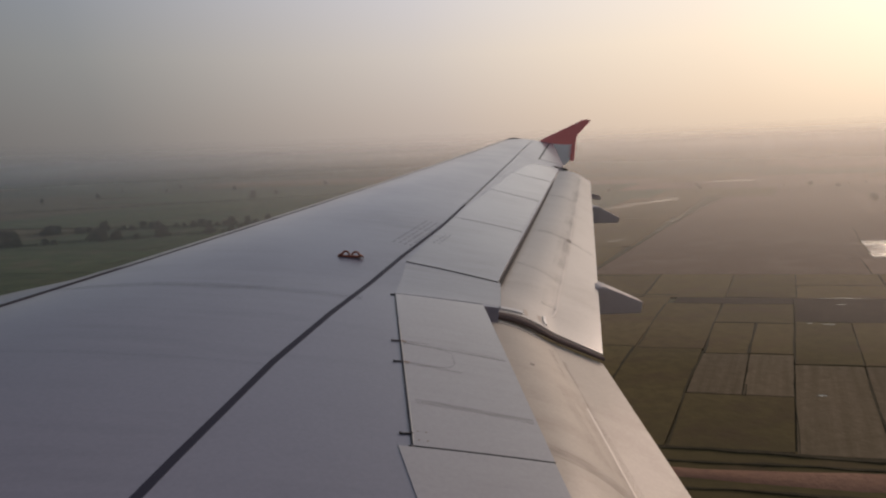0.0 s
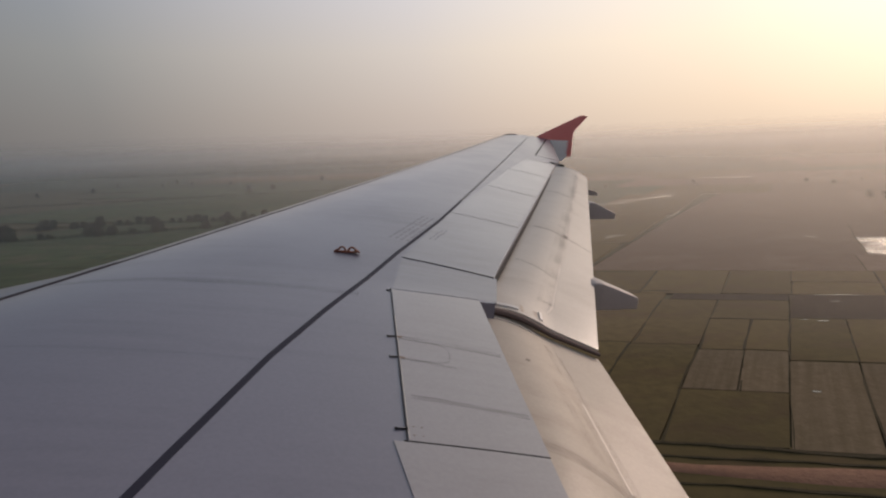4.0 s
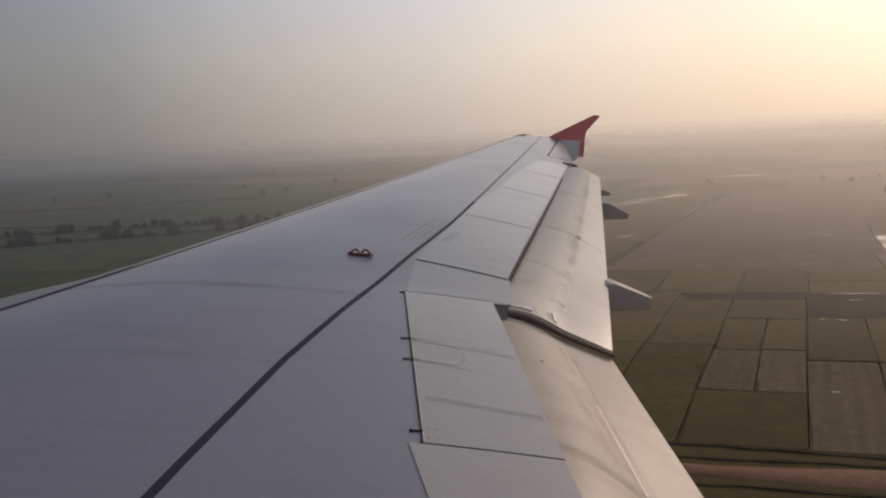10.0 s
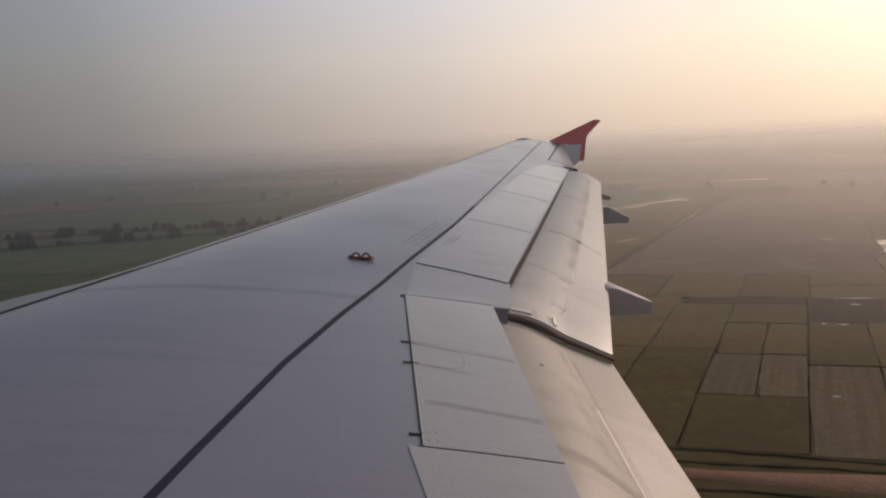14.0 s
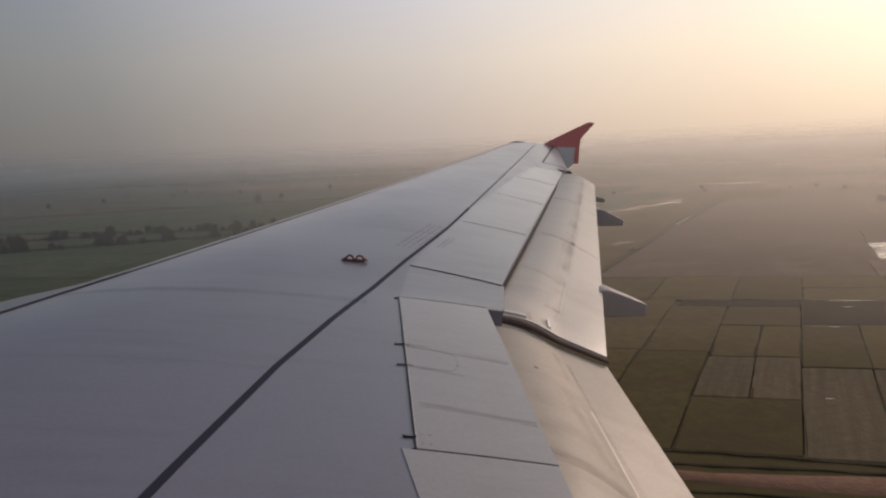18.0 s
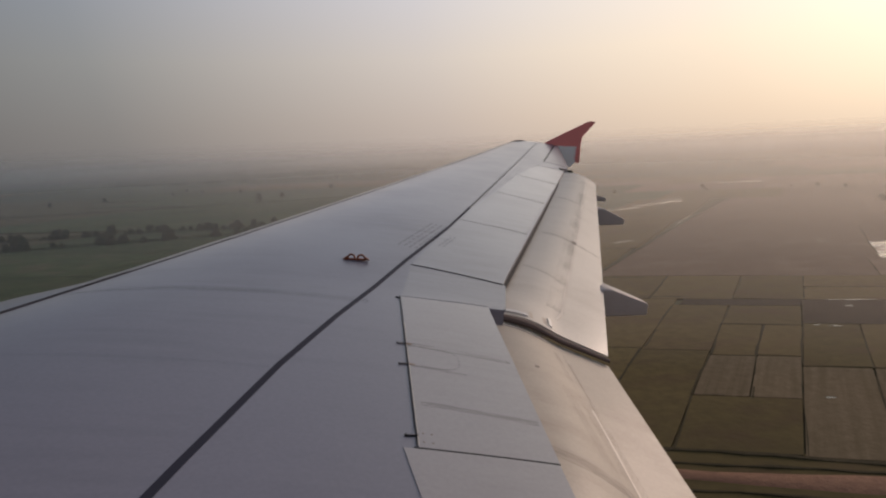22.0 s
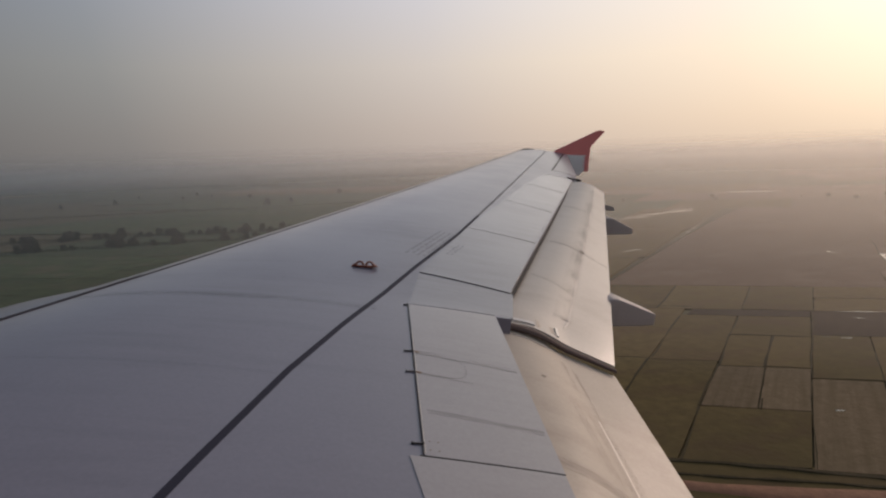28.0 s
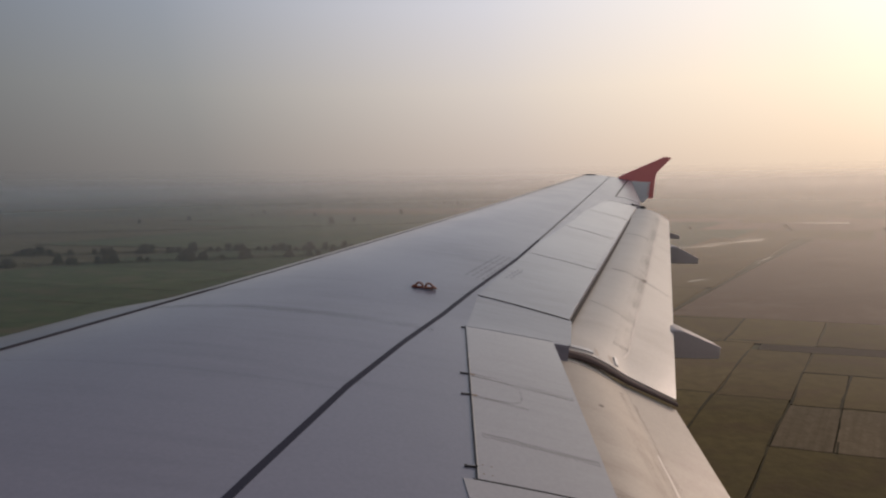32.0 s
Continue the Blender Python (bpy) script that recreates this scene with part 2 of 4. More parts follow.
M_DAMP = ground_mat("damp_earth", (0.055, 0.037, 0.026), (0.069, 0.047, 0.032), (0.040, 0.027, 0.019), 0.05, 0.5, bumpy=0.3)
M_BUND = ground_mat("bund_earth", (0.058, 0.046, 0.023), (0.080, 0.061, 0.032), (0.042, 0.034, 0.018), 0.08, 0.9, bumpy=0.3)
M_ROAD = ground_mat("red_laterite", (0.286, 0.149, 0.094), (0.341, 0.187, 0.121), (0.209, 0.110, 0.077), 0.05, 0.6, rnd=0.1)
M_ASPHALT = ground_mat("runway_asphalt", (0.060, 0.054, 0.052), (0.075, 0.068, 0.065), (0.045, 0.04, 0.04), 0.05, 1.2, rnd=0.0, bumpy=0.15)
M_CONCRETE = ground_mat("pale_concrete", (0.40, 0.37, 0.34), (0.46, 0.43, 0.40), (0.30, 0.28, 0.26), 0.6, 5.0, rnd=0.1, bumpy=0.1)
M_MARK = ground_mat("worn_white_marking", (0.36, 0.35, 0.34), (0.45, 0.43, 0.42), (0.18, 0.17, 0.165), 0.3, 2.5, rnd=0.0, bumpy=0.05)
M_GRASS = ground_mat("dry_airfield_grass", (0.15, 0.095, 0.040), (0.19, 0.13, 0.055), (0.10, 0.06, 0.03), 0.05, 0.5, bumpy=0.5)
M_WHITE, _, _ = material("white_paint", (0.75, 0.74, 0.72), 0.5)
M_REDP, _, _ = material("red_mast_paint", (0.45, 0.06, 0.04), 0.5)
M_BLACK, _, _ = material("dark_blue_paint", (0.03, 0.03, 0.045), 0.5)
M_LAMPGLASS, _, _ = material("lamp_glass", (0.8, 0.8, 0.75), 0.15)
M_WATER, nt_, b_ = material("still_water", (0.13, 0.115, 0.09), 0.03, spec=0.8)
bump(nt_, b_, noise_tex(nt_, 0.6, 3.0), 0.03, 0.04)
M_MUD, nt_, b_ = material("flooded_mud", (0.13, 0.10, 0.08), 0.5)
w_ = ramp(nt_, noise_tex(nt_, 0.05, 6.0, (1.0, 2.2, 1.0), 0.62), [(0.40, (1, 1, 1)), (0.60, (0, 0, 0))])
nt_.links.new(math_node(nt_, "ADD", 0.16, math_node(nt_, "MULTIPLY", w_, 0.7)), b_.inputs["Roughness"])
nt_.links.new(mix_col(nt_, w_, (0.12, 0.105, 0.085), (0.15, 0.105, 0.075)), b_.inputs["Base Color"])


def leaf_mat(name, a, c):
    m, nt, b = material(name, a, 0.8, spec=0.2)
    g = nt.nodes.new("ShaderNodeNewGeometry")
    nt.links.new(mix_col(nt, g.outputs["Random Per Island"], a, c), b.inputs["Base Color"])
    return m


M_LEAF = leaf_mat("tree_leaves", (0.040, 0.048, 0.022), (0.078, 0.082, 0.038))
M_LEAF_DRY = leaf_mat("dry_leaves", (0.058, 0.056, 0.029), (0.092, 0.084, 0.045))
M_BARK = ground_mat("bark", (0.06, 0.045, 0.035), (0.09, 0.07, 0.055), (0.04, 0.03, 0.025), 1.0, 8.0)


# ---- mesh helpers ----
def obj(name, bm, mat, parent=None, label="", smooth=True):
    me = bpy.data.meshes.new(name)
    bm.normal_update()
    if smooth:
        for e in bm.edges:
            if len(e.link_faces) == 2 and e.calc_face_angle(0) > 0.65:
                e.smooth = False
    bm.to_mesh(me)
    bm.free()
    me.materials.append(mat)
    if smooth:
        for p in me.polygons:
            p.use_smooth = True
    ob = new(name, me)
    if parent is not None:
        ob.parent = parent
    return tagged(ob, label)


def part(name, bm, mat, parent, label="", smooth=True):
    return obj(name, bm, mat, parent, label, smooth)


def loft(rings, close_ring=True, caps=True):
    """Joins rings of points of the same length into a skin."""
    bm = bmesh.new()
    vs = [[bm.verts.new(q) for q in r] for r in rings]
    n = len(vs[0])
    for a, b in zip(vs, vs[1:]):
        for i in range(n if close_ring else n - 1):
            j = (i + 1) % n
            bm.faces.new((a[i], a[j], b[j], b[i]))
    if caps and close_ring:
        bm.faces.new(vs[0][::-1])
        bm.faces.new(vs[-1])
    bmesh.ops.recalc_face_normals(bm, faces=bm.faces[:])
    return bm


def sharp(ob, deg=35):
    """Keeps edges steeper than deg crisp under smooth shading."""
    bm = bmesh.new()
    bm.from_mesh(ob.data)
    for e in bm.edges:
        if len(e.link_faces) == 2 and e.calc_face_angle(0) > radians(deg):
            e.smooth = False
    bm.to_mesh(ob.data)
    bm.free()
    return ob


# ---- the wing: a swept, tapered airfoil; x aft, y outboard, z up in its own frame ----
SWEEP, X_TE, Y_KINK, TE_SWEEP = 0.52, 7.13, 6.39, 0.30
DIHEDRAL, FLEX, Y_ROOT, Y_TIP = 0.0962, 0.00110, 1.75, 17.0
WING_EYE = Vector((5.4253, 1.8146, 1.9944))
WING_TURN = Matrix(((0.9933, 0.0221, 0.1135), (-0.0179, 0.9991, -0.0378), (-0.1142, 0.0355, 0.9928)))


def le_x(y):
    return SWEEP * y


def te_x(y):
    return X_TE + max(y - Y_KINK, 0.0) * TE_SWEEP


def camber(c, t=0.12, m=0.012, side=1):
    c = min(max(c, 0.0), 1.0)
    th = t * 5 * (0.2969 * math.sqrt(c) - 0.126 * c - 0.3516 * c * c + 0.2843 * c ** 3 - 0.1036 * c ** 4)
    return side * th + m * 4 * c * (1 - c)


def skin(y, x, up=0.0, side=1):
    """A point of the wing's surface, raised by up metres."""
    ch = te_x(y) - le_x(y)
    return Vector((x, y, DIHEDRAL * y + FLEX * y * y + ch * camber((x - le_x(y)) / ch, side=side) + up))


def lerp(a, b, f):
    return a + (b - a) * f


def spoiler_te(y):
    """The aft edge of the fixed upper surface."""
    if y < 6.30:
        return 6.37
    if y < 6.87:
        return lerp(6.52, 6.64, (y - 6.30) / 0.57)
    if y < 13.62:
        return lerp(6.62, 9.215, (y - 6.87) / 6.75)
    return min(te_x(y) - 0.005, lerp(9.36, 10.09, (y - 13.62) / 3.38))


STRIPE = [(4.735, 3.87), (4.795, 4.10), (5.045, 4.99), (5.30, 5.73), (5.823, 7.09), (6.335, 8.33), (7.72, 12.06), (9.56, 17.0)]


def stripe_x(y):
    """The black sealant line along the rear spar, bent where the wing is."""
    for (xa, ya), (xb, yb) in zip(STRIPE, STRIPE[1:]):
        if y <= yb:
            break
    return lerp(xa, xb, (y - ya) / (yb - ya))


def frange(a, b, n):
    return [a + (b - a) * i / n for i in range(n + 1)]


def slab(ys, xa, xb, lift=0.004, thick=0.012, nx=6):
    """A panel that follows the upper surface between x = xa(y) and xb(y)."""
    rings = []
    for y in ys:
        xs = frange(xa(y), xb(y), nx)
        top = [skin(y, x, lift) for x in xs]
        low = [skin(y, x, lift - thick) for x in reversed(xs)]
        rings.append(top + low)
    return loft(rings)


def line_strip(pts, width, lift=0.006, thick=0.006):
    """A narrow strip laid on the surface through (x, y) points."""
    rings = []
    for i, (x, y) in enumerate(pts):
        x0, y0 = pts[max(i - 1, 0)]
        x1, y1 = pts[min(i + 1, len(pts) - 1)]
        d = Vector((x1 - x0, y1 - y0)).normalized()
        w = width[i] if isinstance(width, list) else width
        n = Vector((-d.y, d.x)) * w / 2
        a, b = (x + n.x, y + n.y), (x - n.x, y - n.y)
        rings.append([skin(a[1], a[0], lift), skin(b[1], b[0], lift), skin(b[1], b[0], lift - thick), skin(a[1], a[0], lift - thick)])
    return loft(rings)


def quad_panel(inner, outer, lift=0.004, thick=0.014, nu=8, nv=8):
    """A panel on the surface between an inner and an outer edge, each from its fore to its aft (x, y)."""
    rings = []
    for j in range(nv + 1):
        g = j / nv
        edge = [(lerp(lerp(inner[0][0], inner[1][0], i / nu), lerp(outer[0][0], outer[1][0], i / nu), g),
                 lerp(lerp(inner[0][1], inner[1][1], i / nu), lerp(outer[0][1], outer[1][1], i / nu), g)) for i in range(nu + 1)]
        rings.append([skin(y, x, lift) for x, y in edge] + [skin(y, x, lift - thick) for x, y in reversed(edge)])
    return loft(rings)


def seg(a, b, n=12):
    return [(lerp(a[0], b[0], i / n), lerp(a[1], b[1], i / n)) for i in range(n + 1)]


wing = new("airliner")
wing.matrix_world = Matrix.Translation((0, 0, 50.0)) @ WING_TURN.to_4x4() @ Matrix.Translation(-WING_EYE)
tagged(wing, "airliner in flight with grey wing, lowered flaps and red tip fence", "airplane")

SPANS = frange(Y_ROOT, 6.28, 24) + [6.31] + frange(6.4, 6.86, 4) + frange(6.9, 13.60, 40) + frange(13.64, Y_TIP, 20)
rings = []
for y in SPANS:
    x0, x1 = le_x(y), spoiler_te(y)
    us = [(i / 22) ** 1.7 for i in range(23)]
    top = [skin(y, lerp(x0, x1, u)) for u in us]
    low = [skin(y, lerp(x0, x1, u), 0, -1) for u in reversed(us[1:])]
    low = [Vector((q.x, q.y, min(q.z, skin(y, q.x).z - 0.015))) for q in low]
    rings.append(top + low)
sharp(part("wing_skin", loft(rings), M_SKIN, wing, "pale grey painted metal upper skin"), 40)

# leading edge slats, each a curved nose section just proud of the skin
SLAT_CUTS = [5.2, 8.3, 11.3, 14.2, 16.75]
for a, b in zip(SLAT_CUTS, SLAT_CUTS[1:]):
    rings = []
    for y in frange(a + 0.012, b - 0.012, 14):
        ch = te_x(y) - le_x(y)
        us = [(i / 10) ** 2 * 0.088 for i in range(11)]
        top = [skin(y, le_x(y) + ch * u, 0.003) + Vector((-0.006 * (1 - u / 0.088), 0, 0)) for u in us]
        low = [skin(y, le_x(y) + ch * u, -0.006, -1) + Vector((-0.006 * (1 - u / 0.088), 0, 0)) for u in reversed(us[1:6])]
        rings.append(top + low)
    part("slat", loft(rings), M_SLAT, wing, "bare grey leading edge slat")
part("slat_gap", line_strip([(le_x(y) + (te_x(y) - le_x(y)) * 0.094, y) for y in frange(3.0, 16.7, 70)], 0.0065, 0.0035, 0.004), M_GROOVE, wing, "dark gap behind the slats")
rings = []
for y in frange(6.62, 16.74, 60):
    ch = te_x(y) - le_x(y)
    c = skin(y, le_x(y) + 0.007 * ch, 0.005)
    rings.append([c + 0.012 * Vector((math.cos(a), 0, math.sin(a))) for a in [2 * math.pi * j / 6 for j in range(6)]])
part("edge_strip", loft(rings), M_GAP, wing, "thin dark strip along the leading edge")
# nose swelling forward over the engine pylon, inboard of the outer slats
def swell(y):
    f = min(max((6.47 - y) / 0.40, 0.0), 1.0)
    return 0.175 * f * f * (3 - 2 * f) + 0.02 * max(0.0, 6.1 - y)


rings = []
for y in frange(2.1, 6.6, 60):
    ch = te_x(y) - le_x(y)
    us = [(i / 14) ** 2 * 0.088 for i in range(15)]
    top = [skin(y, le_x(y) + ch * u, 0.006) + Vector((-0.008 - swell(y) * (1 - u / 0.088), 0, 0.10 * swell(y) * (u / 0.088) * (1 - u / 0.088))) for u in us]
    low = [skin(y, le_x(y) + ch * u, -0.01, -1) + Vector((-0.008 - swell(y) * (1 - u / 0.088), 0, 0)) for u in reversed(us[1:7])]
    rings.append(top + low)
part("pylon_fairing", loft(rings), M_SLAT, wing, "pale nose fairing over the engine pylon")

# black sealant line, wider towards the root
for y0, y1, mat, label in ((3.0, 9.4, M_LINE, "black sealant line along the rear spar"), (9.4, 16.95, M_FADED, "faded grey sealant line along the rear spar")):
    ys = frange(y0, y1, 45)
    part("sealant_line", line_strip([(stripe_x(y), y) for y in ys], [0.040 - 0.0016 * (y - 3) for y in ys], 0.0014, 0.004), mat, wing, label)

# spoilers
sharp(part("spoiler", quad_panel(((5.722, 4.357), (6.375, 4.377)), ((5.735, 6.232), (6.395, 6.292)), 0.005, 0.02), M_SPOILER, wing, "retracted inboard spoiler panel with dirt streaks"), 40)
CUTS = [((5.86, 6.985), (6.625, 6.86)), ((6.50, 8.72), (7.26, 8.61)), ((7.28, 10.55), (7.935, 10.38)), ((7.95, 12.15), (8.60, 12.06)), ((8.66, 13.56), (9.22, 13.60))]
for a, b in zip(CUTS, CUTS[1:]):
    sharp(part("spoiler", quad_panel(a, b, 0.004, 0.02), M_PANEL, wing, "retracted outboard spoiler panel with faint streaks"), 40)
for i, (a, b) in enumerate(CUTS):
    part("spoiler_gap", line_strip(seg(a, b, 8), [(0.010, 0.012, 0.016, 0.018, 0.016)[i] * (0.35 + 0.09 * j) for j in range(9)], 0.0055, 0.004), M_GAP if i == 0 else M_JOINT, wing, "dark joint between spoilers")
part("hinge_gap", line_strip(seg((5.716, 4.35), (5.728, 6.25)), 0.0038, 0.006, 0.004), M_GAP, wing, "dark spoiler hinge gap")
part("hinge_seal", line_strip(seg((5.725, 4.37), (5.733, 5.75)), 0.004, 0.0062, 0.004), M_WORN, wing, "pale metal hinge strip")
part("spoiler_gap", line_strip(seg((5.70, 4.351), (6.375, 4.372)), 0.004, 0.0055, 0.004), M_GAP, wing)
part("spoiler_gap", line_strip(seg((5.74, 6.24), (6.39, 6.31)), 0.005, 0.0055, 0.004), M_STENCIL, wing)
# black strip painting in the shade behind the spoilers, where the flap slides out
part("cove_shade_strip", line_strip([(lerp(6.64, 9.225, f), lerp(6.90, 13.62, f)) for f in frange(0, 1, 30)], [0.036 - 0.010 * f for f in frange(0, 1, 30)], -0.035, 0.02), M_GAP, wing, "dark strip for the shade in the slot between spoilers and flap")
# fixed panels around the inboard spoiler
sharp(part("fixed_panel", quad_panel(((5.74, 6.248), (6.54, 6.345)), ((5.855, 6.965), (6.645, 6.845)), 0.0006, 0.02), M_PANEL, wing, "fixed panel between the spoilers"), 40)
sharp(part("fixed_panel", quad_panel(((6.05, 1.95), (6.375, 1.95)), ((5.655, 4.345), (6.372, 4.367)), 0.004, 0.02), M_SPOILER, wing, "fixed panel inboard of the spoiler"), 40)

# small hinge fittings beside the inboard spoiler
for y, w in ((6.20, 0.03), (5.42, 0.05), (5.15, 0.05), (4.44, 0.06)):
    b = line_strip(seg((5.725 - w, y), (5.725, y + 0.012), 3), 0.0035 if y > 4.5 else 0.012, 0.008, 0.008)
    part("hinge_fitting", b, M_GAP if y > 6 or y < 4.5 else M_JOINT, wing, "small dark hinge fitting")
    if 4.5 < y < 6:
        part("hinge_pin", line_strip(seg((5.722 - w, y - 0.008), (5.722 - w, y + 0.010), 2), 0.006, 0.009, 0.006), M_GAP, wing, "small dark pin head")
        part("rust_mark", line_strip(seg((5.728, y + 0.006), (5.760, y + 0.004), 2), 0.018, 0.0068, 0.001), M_RUST, wing, "brown rust mark at the hinge")
part("hinge_fitting", line_strip(seg((5.675, 4.442), (5.712, 4.449), 3), 0.006, 0.0095, 0.006), M_PANEL, wing, "pale slot in the hinge fitting")
for y in (4.40, 4.47):
    for x in (5.75, 5.79):
        part("rivet", line_strip(seg((x - 0.0035, y), (x + 0.0035, y), 1), 0.006, 0.0065, 0.004), M_RUST, wing)
# dirt carried aft from the hinges, and a faint chordwise skin joint
for y, x0, x1, w in ((5.42, 5.74, 6.36, 0.05), (5.15, 5.74, 6.05, 0.03), (4.74, 5.76, 6.36, 0.045)):
    part("dirt_streak", line_strip(seg((x0, y), (x1, y - 0.04), 8), w, 0.0062, 0.0008), M_STREAK, wing, "faint brown dirt streak")
loop = [(5.735, 5.40), (5.95, 5.39), (6.00, 5.375), (6.025, 5.34), (6.03, 5.28), (6.02, 5.20), (5.985, 5.16), (5.93, 5.145), (5.735, 5.14)]
part("dirt_streak", line_strip([q for a, b in zip(loop, loop[1:]) for q in seg(a, b, 3)[:-1]], 0.012, 0.0064, 0.0008), M_STREAK, wing, "faint rounded outline of old sealant")
for w in (0.03, 0.07, 0.12):
    part("skin_joint", line_strip(seg((3.55, 6.03), (5.50, 6.06), 20), w, 0.0006 + 0.003 * w, 0.002), M_BAND, wing, "faint dark chordwise skin joint")
part("skin_joint", line_strip(seg((3.1, 4.95), (5.0, 4.95), 20), 0.03, 0.0006, 0.002), M_BAND, wing)
# faded unreadable stencils
for i in range(4):
    for j in range(9):
        f0, f1 = j / 9 + 0.015 * (i % 2), j / 9 + (0.08, 0.10, 0.092)[(i + j) % 3]
        xa, ya, xb, yb = 5.77 + 0.05 * i, 7.50 - 0.02 * i, 6.18 + 0.05 * i, 8.43 - 0.02 * i
        part("stencil_bar", line_strip(seg((lerp(xa, xb, f0), lerp(ya, yb, f0)), (lerp(xa, xb, f1), lerp(ya, yb, f1)), 2), 0.026, 0.0005, 0.003), M_STENCIL, wing, "faded unreadable stencilled marks")

for i in range(2):
    for j in range(5):
        xa, ya = 6.16 + 0.045 * i + 0.035 * j, 7.62 + 0.075 * j
        part("stencil_bar", line_strip(seg((xa, ya), (xa + 0.016, ya + (0.05, 0.035, 0.06)[(i + j) % 3]), 2), 0.018, 0.0052, 0.003), M_STENCIL, wing, "faded unreadable stencilled marks")

# escape line fitting: two small orange loops on a foot
hx, hy = 5.40, 6.93
base = skin(hy, hx)
foot = bmesh.new()
bmesh.ops.create_cube(foot, size=1, matrix=Matrix.Translation(base + Vector((0, 0, 0.008))) @ Matrix.Diagonal((0.17, 0.045, 0.012, 1)))
bmesh.ops.bevel(foot, geom=foot.edges[:], offset=0.004, segments=2, affect="EDGES")
hook = part("escape_line_fitting", foot, M_HOOK, wing, "small orange double loop escape line fitting")
for s in (-1, 1):
    rings = []
    for k in range(17):
        a = math.pi * k / 16
        cpt = base + Vector((s * 0.040 + 0.031 * math.cos(a), 0, 0.008 + 0.037 * math.sin(a)))
        rad = Vector((math.cos(a), 0, math.sin(a)))
        rings.append([cpt + 0.008 * (rad * math.cos(b) + Vector((0, 1, 0)) * math.sin(b)) for b in [2 * math.pi * j / 8 for j in range(8)]])
    part("loop", loft(rings), M_HOOK, hook)
    rings = [[base + Vector((s * (0.068 + 0.036 * f), dy, 0.022 * (1 - f) + dz)) for dy, dz in ((-0.02, 0), (0.02, 0), (0.02, 0.012), (-0.02, 0.012))] for f in (0, 0.5, 1)]
    part("loop_foot", loft(rings), M_HOOK, hook)


# ---- flaps, run out and down behind the spoilers ----
def crease(y):
    """Where along the chord the flap's skin breaks into its steeper aft plane."""
    return lerp(0.56, 0.70, min(max((y - 7.1) / 5.4, 0), 1))


N_SEC = 34


def flap_section(fore, aft, n=N_SEC, thick=0.13):
    """Upper and lower curve: rounded nose under the spoiler, a fore plane, a rounded crease, a steeper aft plane."""
    k = crease(fore.y)
    bend = fore.lerp(aft, k) + Vector((0, 0, lerp(0.016, 0.052, min((fore.y - 6.42) / 2.6, 1)) if fore.y > 6.42 else lerp(-0.040, 0.010, min(max(0, fore.y - 3.9) / 2.2, 1.0))))
    bulge, soft = lerp(0.045, 0.034, min(max(fore.y - 6.1, 0) / 0.9, 1)), 0.055 if fore.y < 6.42 else 0.045

    def line(s):
        if s < k:
            return fore.lerp(bend, s / k) + Vector((0, 0, bulge * math.sin(math.pi * s / k)))
        return bend.lerp(aft, (s - k) / (1 - k))

    top = []
    for i in range(n + 1):
        t = i / n
        if t < 0.2:
            a = (1 - t / 0.2) * 1.35
            top.append(fore + Vector((-0.26 * math.sin(a), 0, -0.20 * (1 - math.cos(a)))))
        else:
            s = (t - 0.2) / 0.8
            if abs(s - k) < soft:
                f = (s - k + soft) / (2 * soft)
                p, q = line(k - soft), line(k + soft)
                top.append(p.lerp(bend, f).lerp(bend.lerp(q, f), f))
            else:
                top.append(line(s))
    low = [q + Vector((0, 0, -0.012 - thick * math.sin(math.pi * (i / n) ** 0.6) * (1 - i / n) ** 0.6)) for i, q in enumerate(top)]
    return top, low[::-1]


def out_fore(y):
    return skin(y, spoiler_te(max(y, 6.88)) if y > 6.88 else 6.50, lerp(-0.095, -0.03, (y - 6.4) / 7.0))


def out_aft(y):
    f = (y - 6.45) / 6.85
    return Vector((lerp(7.44, 9.75, f), y, lerp(0.36, 1.36, f)))


def in_fore(y):
    return skin(y, 6.37, -0.12)


def in_aft(y):
    return Vector((7.43, y, 0.30 - 0.18 * (6.38 - y)))


def flap(name, ys, fore, aft, label, mat, slant=0.0):
    rings = []
    for y in ys:
        ring = []
        for i in range(2 * N_SEC + 2):
            u = min(i, 2 * N_SEC + 1 - i) / N_SEC
            yy = y - slant * max(0.0, (y - 10) / 3.5) * max(0.0, u - 0.2)
            t, l = flap_section(fore(yy), aft(yy))
            ring.append((t + l)[i])
        rings.append(ring)
    return sharp(part(name, loft(rings), mat, wing, label), 50)


def on_flap(fore, aft, y, u, up=0.004):
    t, _ = flap_section(fore(y), aft(y))
    k = u * N_SEC
    i = min(int(k), N_SEC - 1)
    q = t[i].lerp(t[i + 1], k - i)
    return q + Vector((0, 0, up))


def flap_strip(fore, aft, pts, w, up=0.004, nu=6):
    """A thin strip w of the chord wide that hugs the flap's upper skin."""
    rings = []
    for y, u in pts:
        top = [on_flap(fore, aft, y, u + w * (k / nu - 0.5), up) for k in range(nu + 1)]
        rings.append(top + [q - Vector((0, 0, 0.006)) for q in reversed(top)])
    return loft(rings)


outboard = flap("outboard_flap", frange(6.47, 13.58, 40), out_fore, out_aft, "lowered outboard flap with warm light put into its paint", M_FLAP_SUNLIT, 0.42)
inboard = flap("inboard_flap", frange(2.3, 6.40, 24), in_fore, in_aft, "lowered inboard flap with brown stains along its crease", M_FLAP_DIM_DIRTY)
def crease_u(y):
    return 0.2 + 0.8 * crease(y)


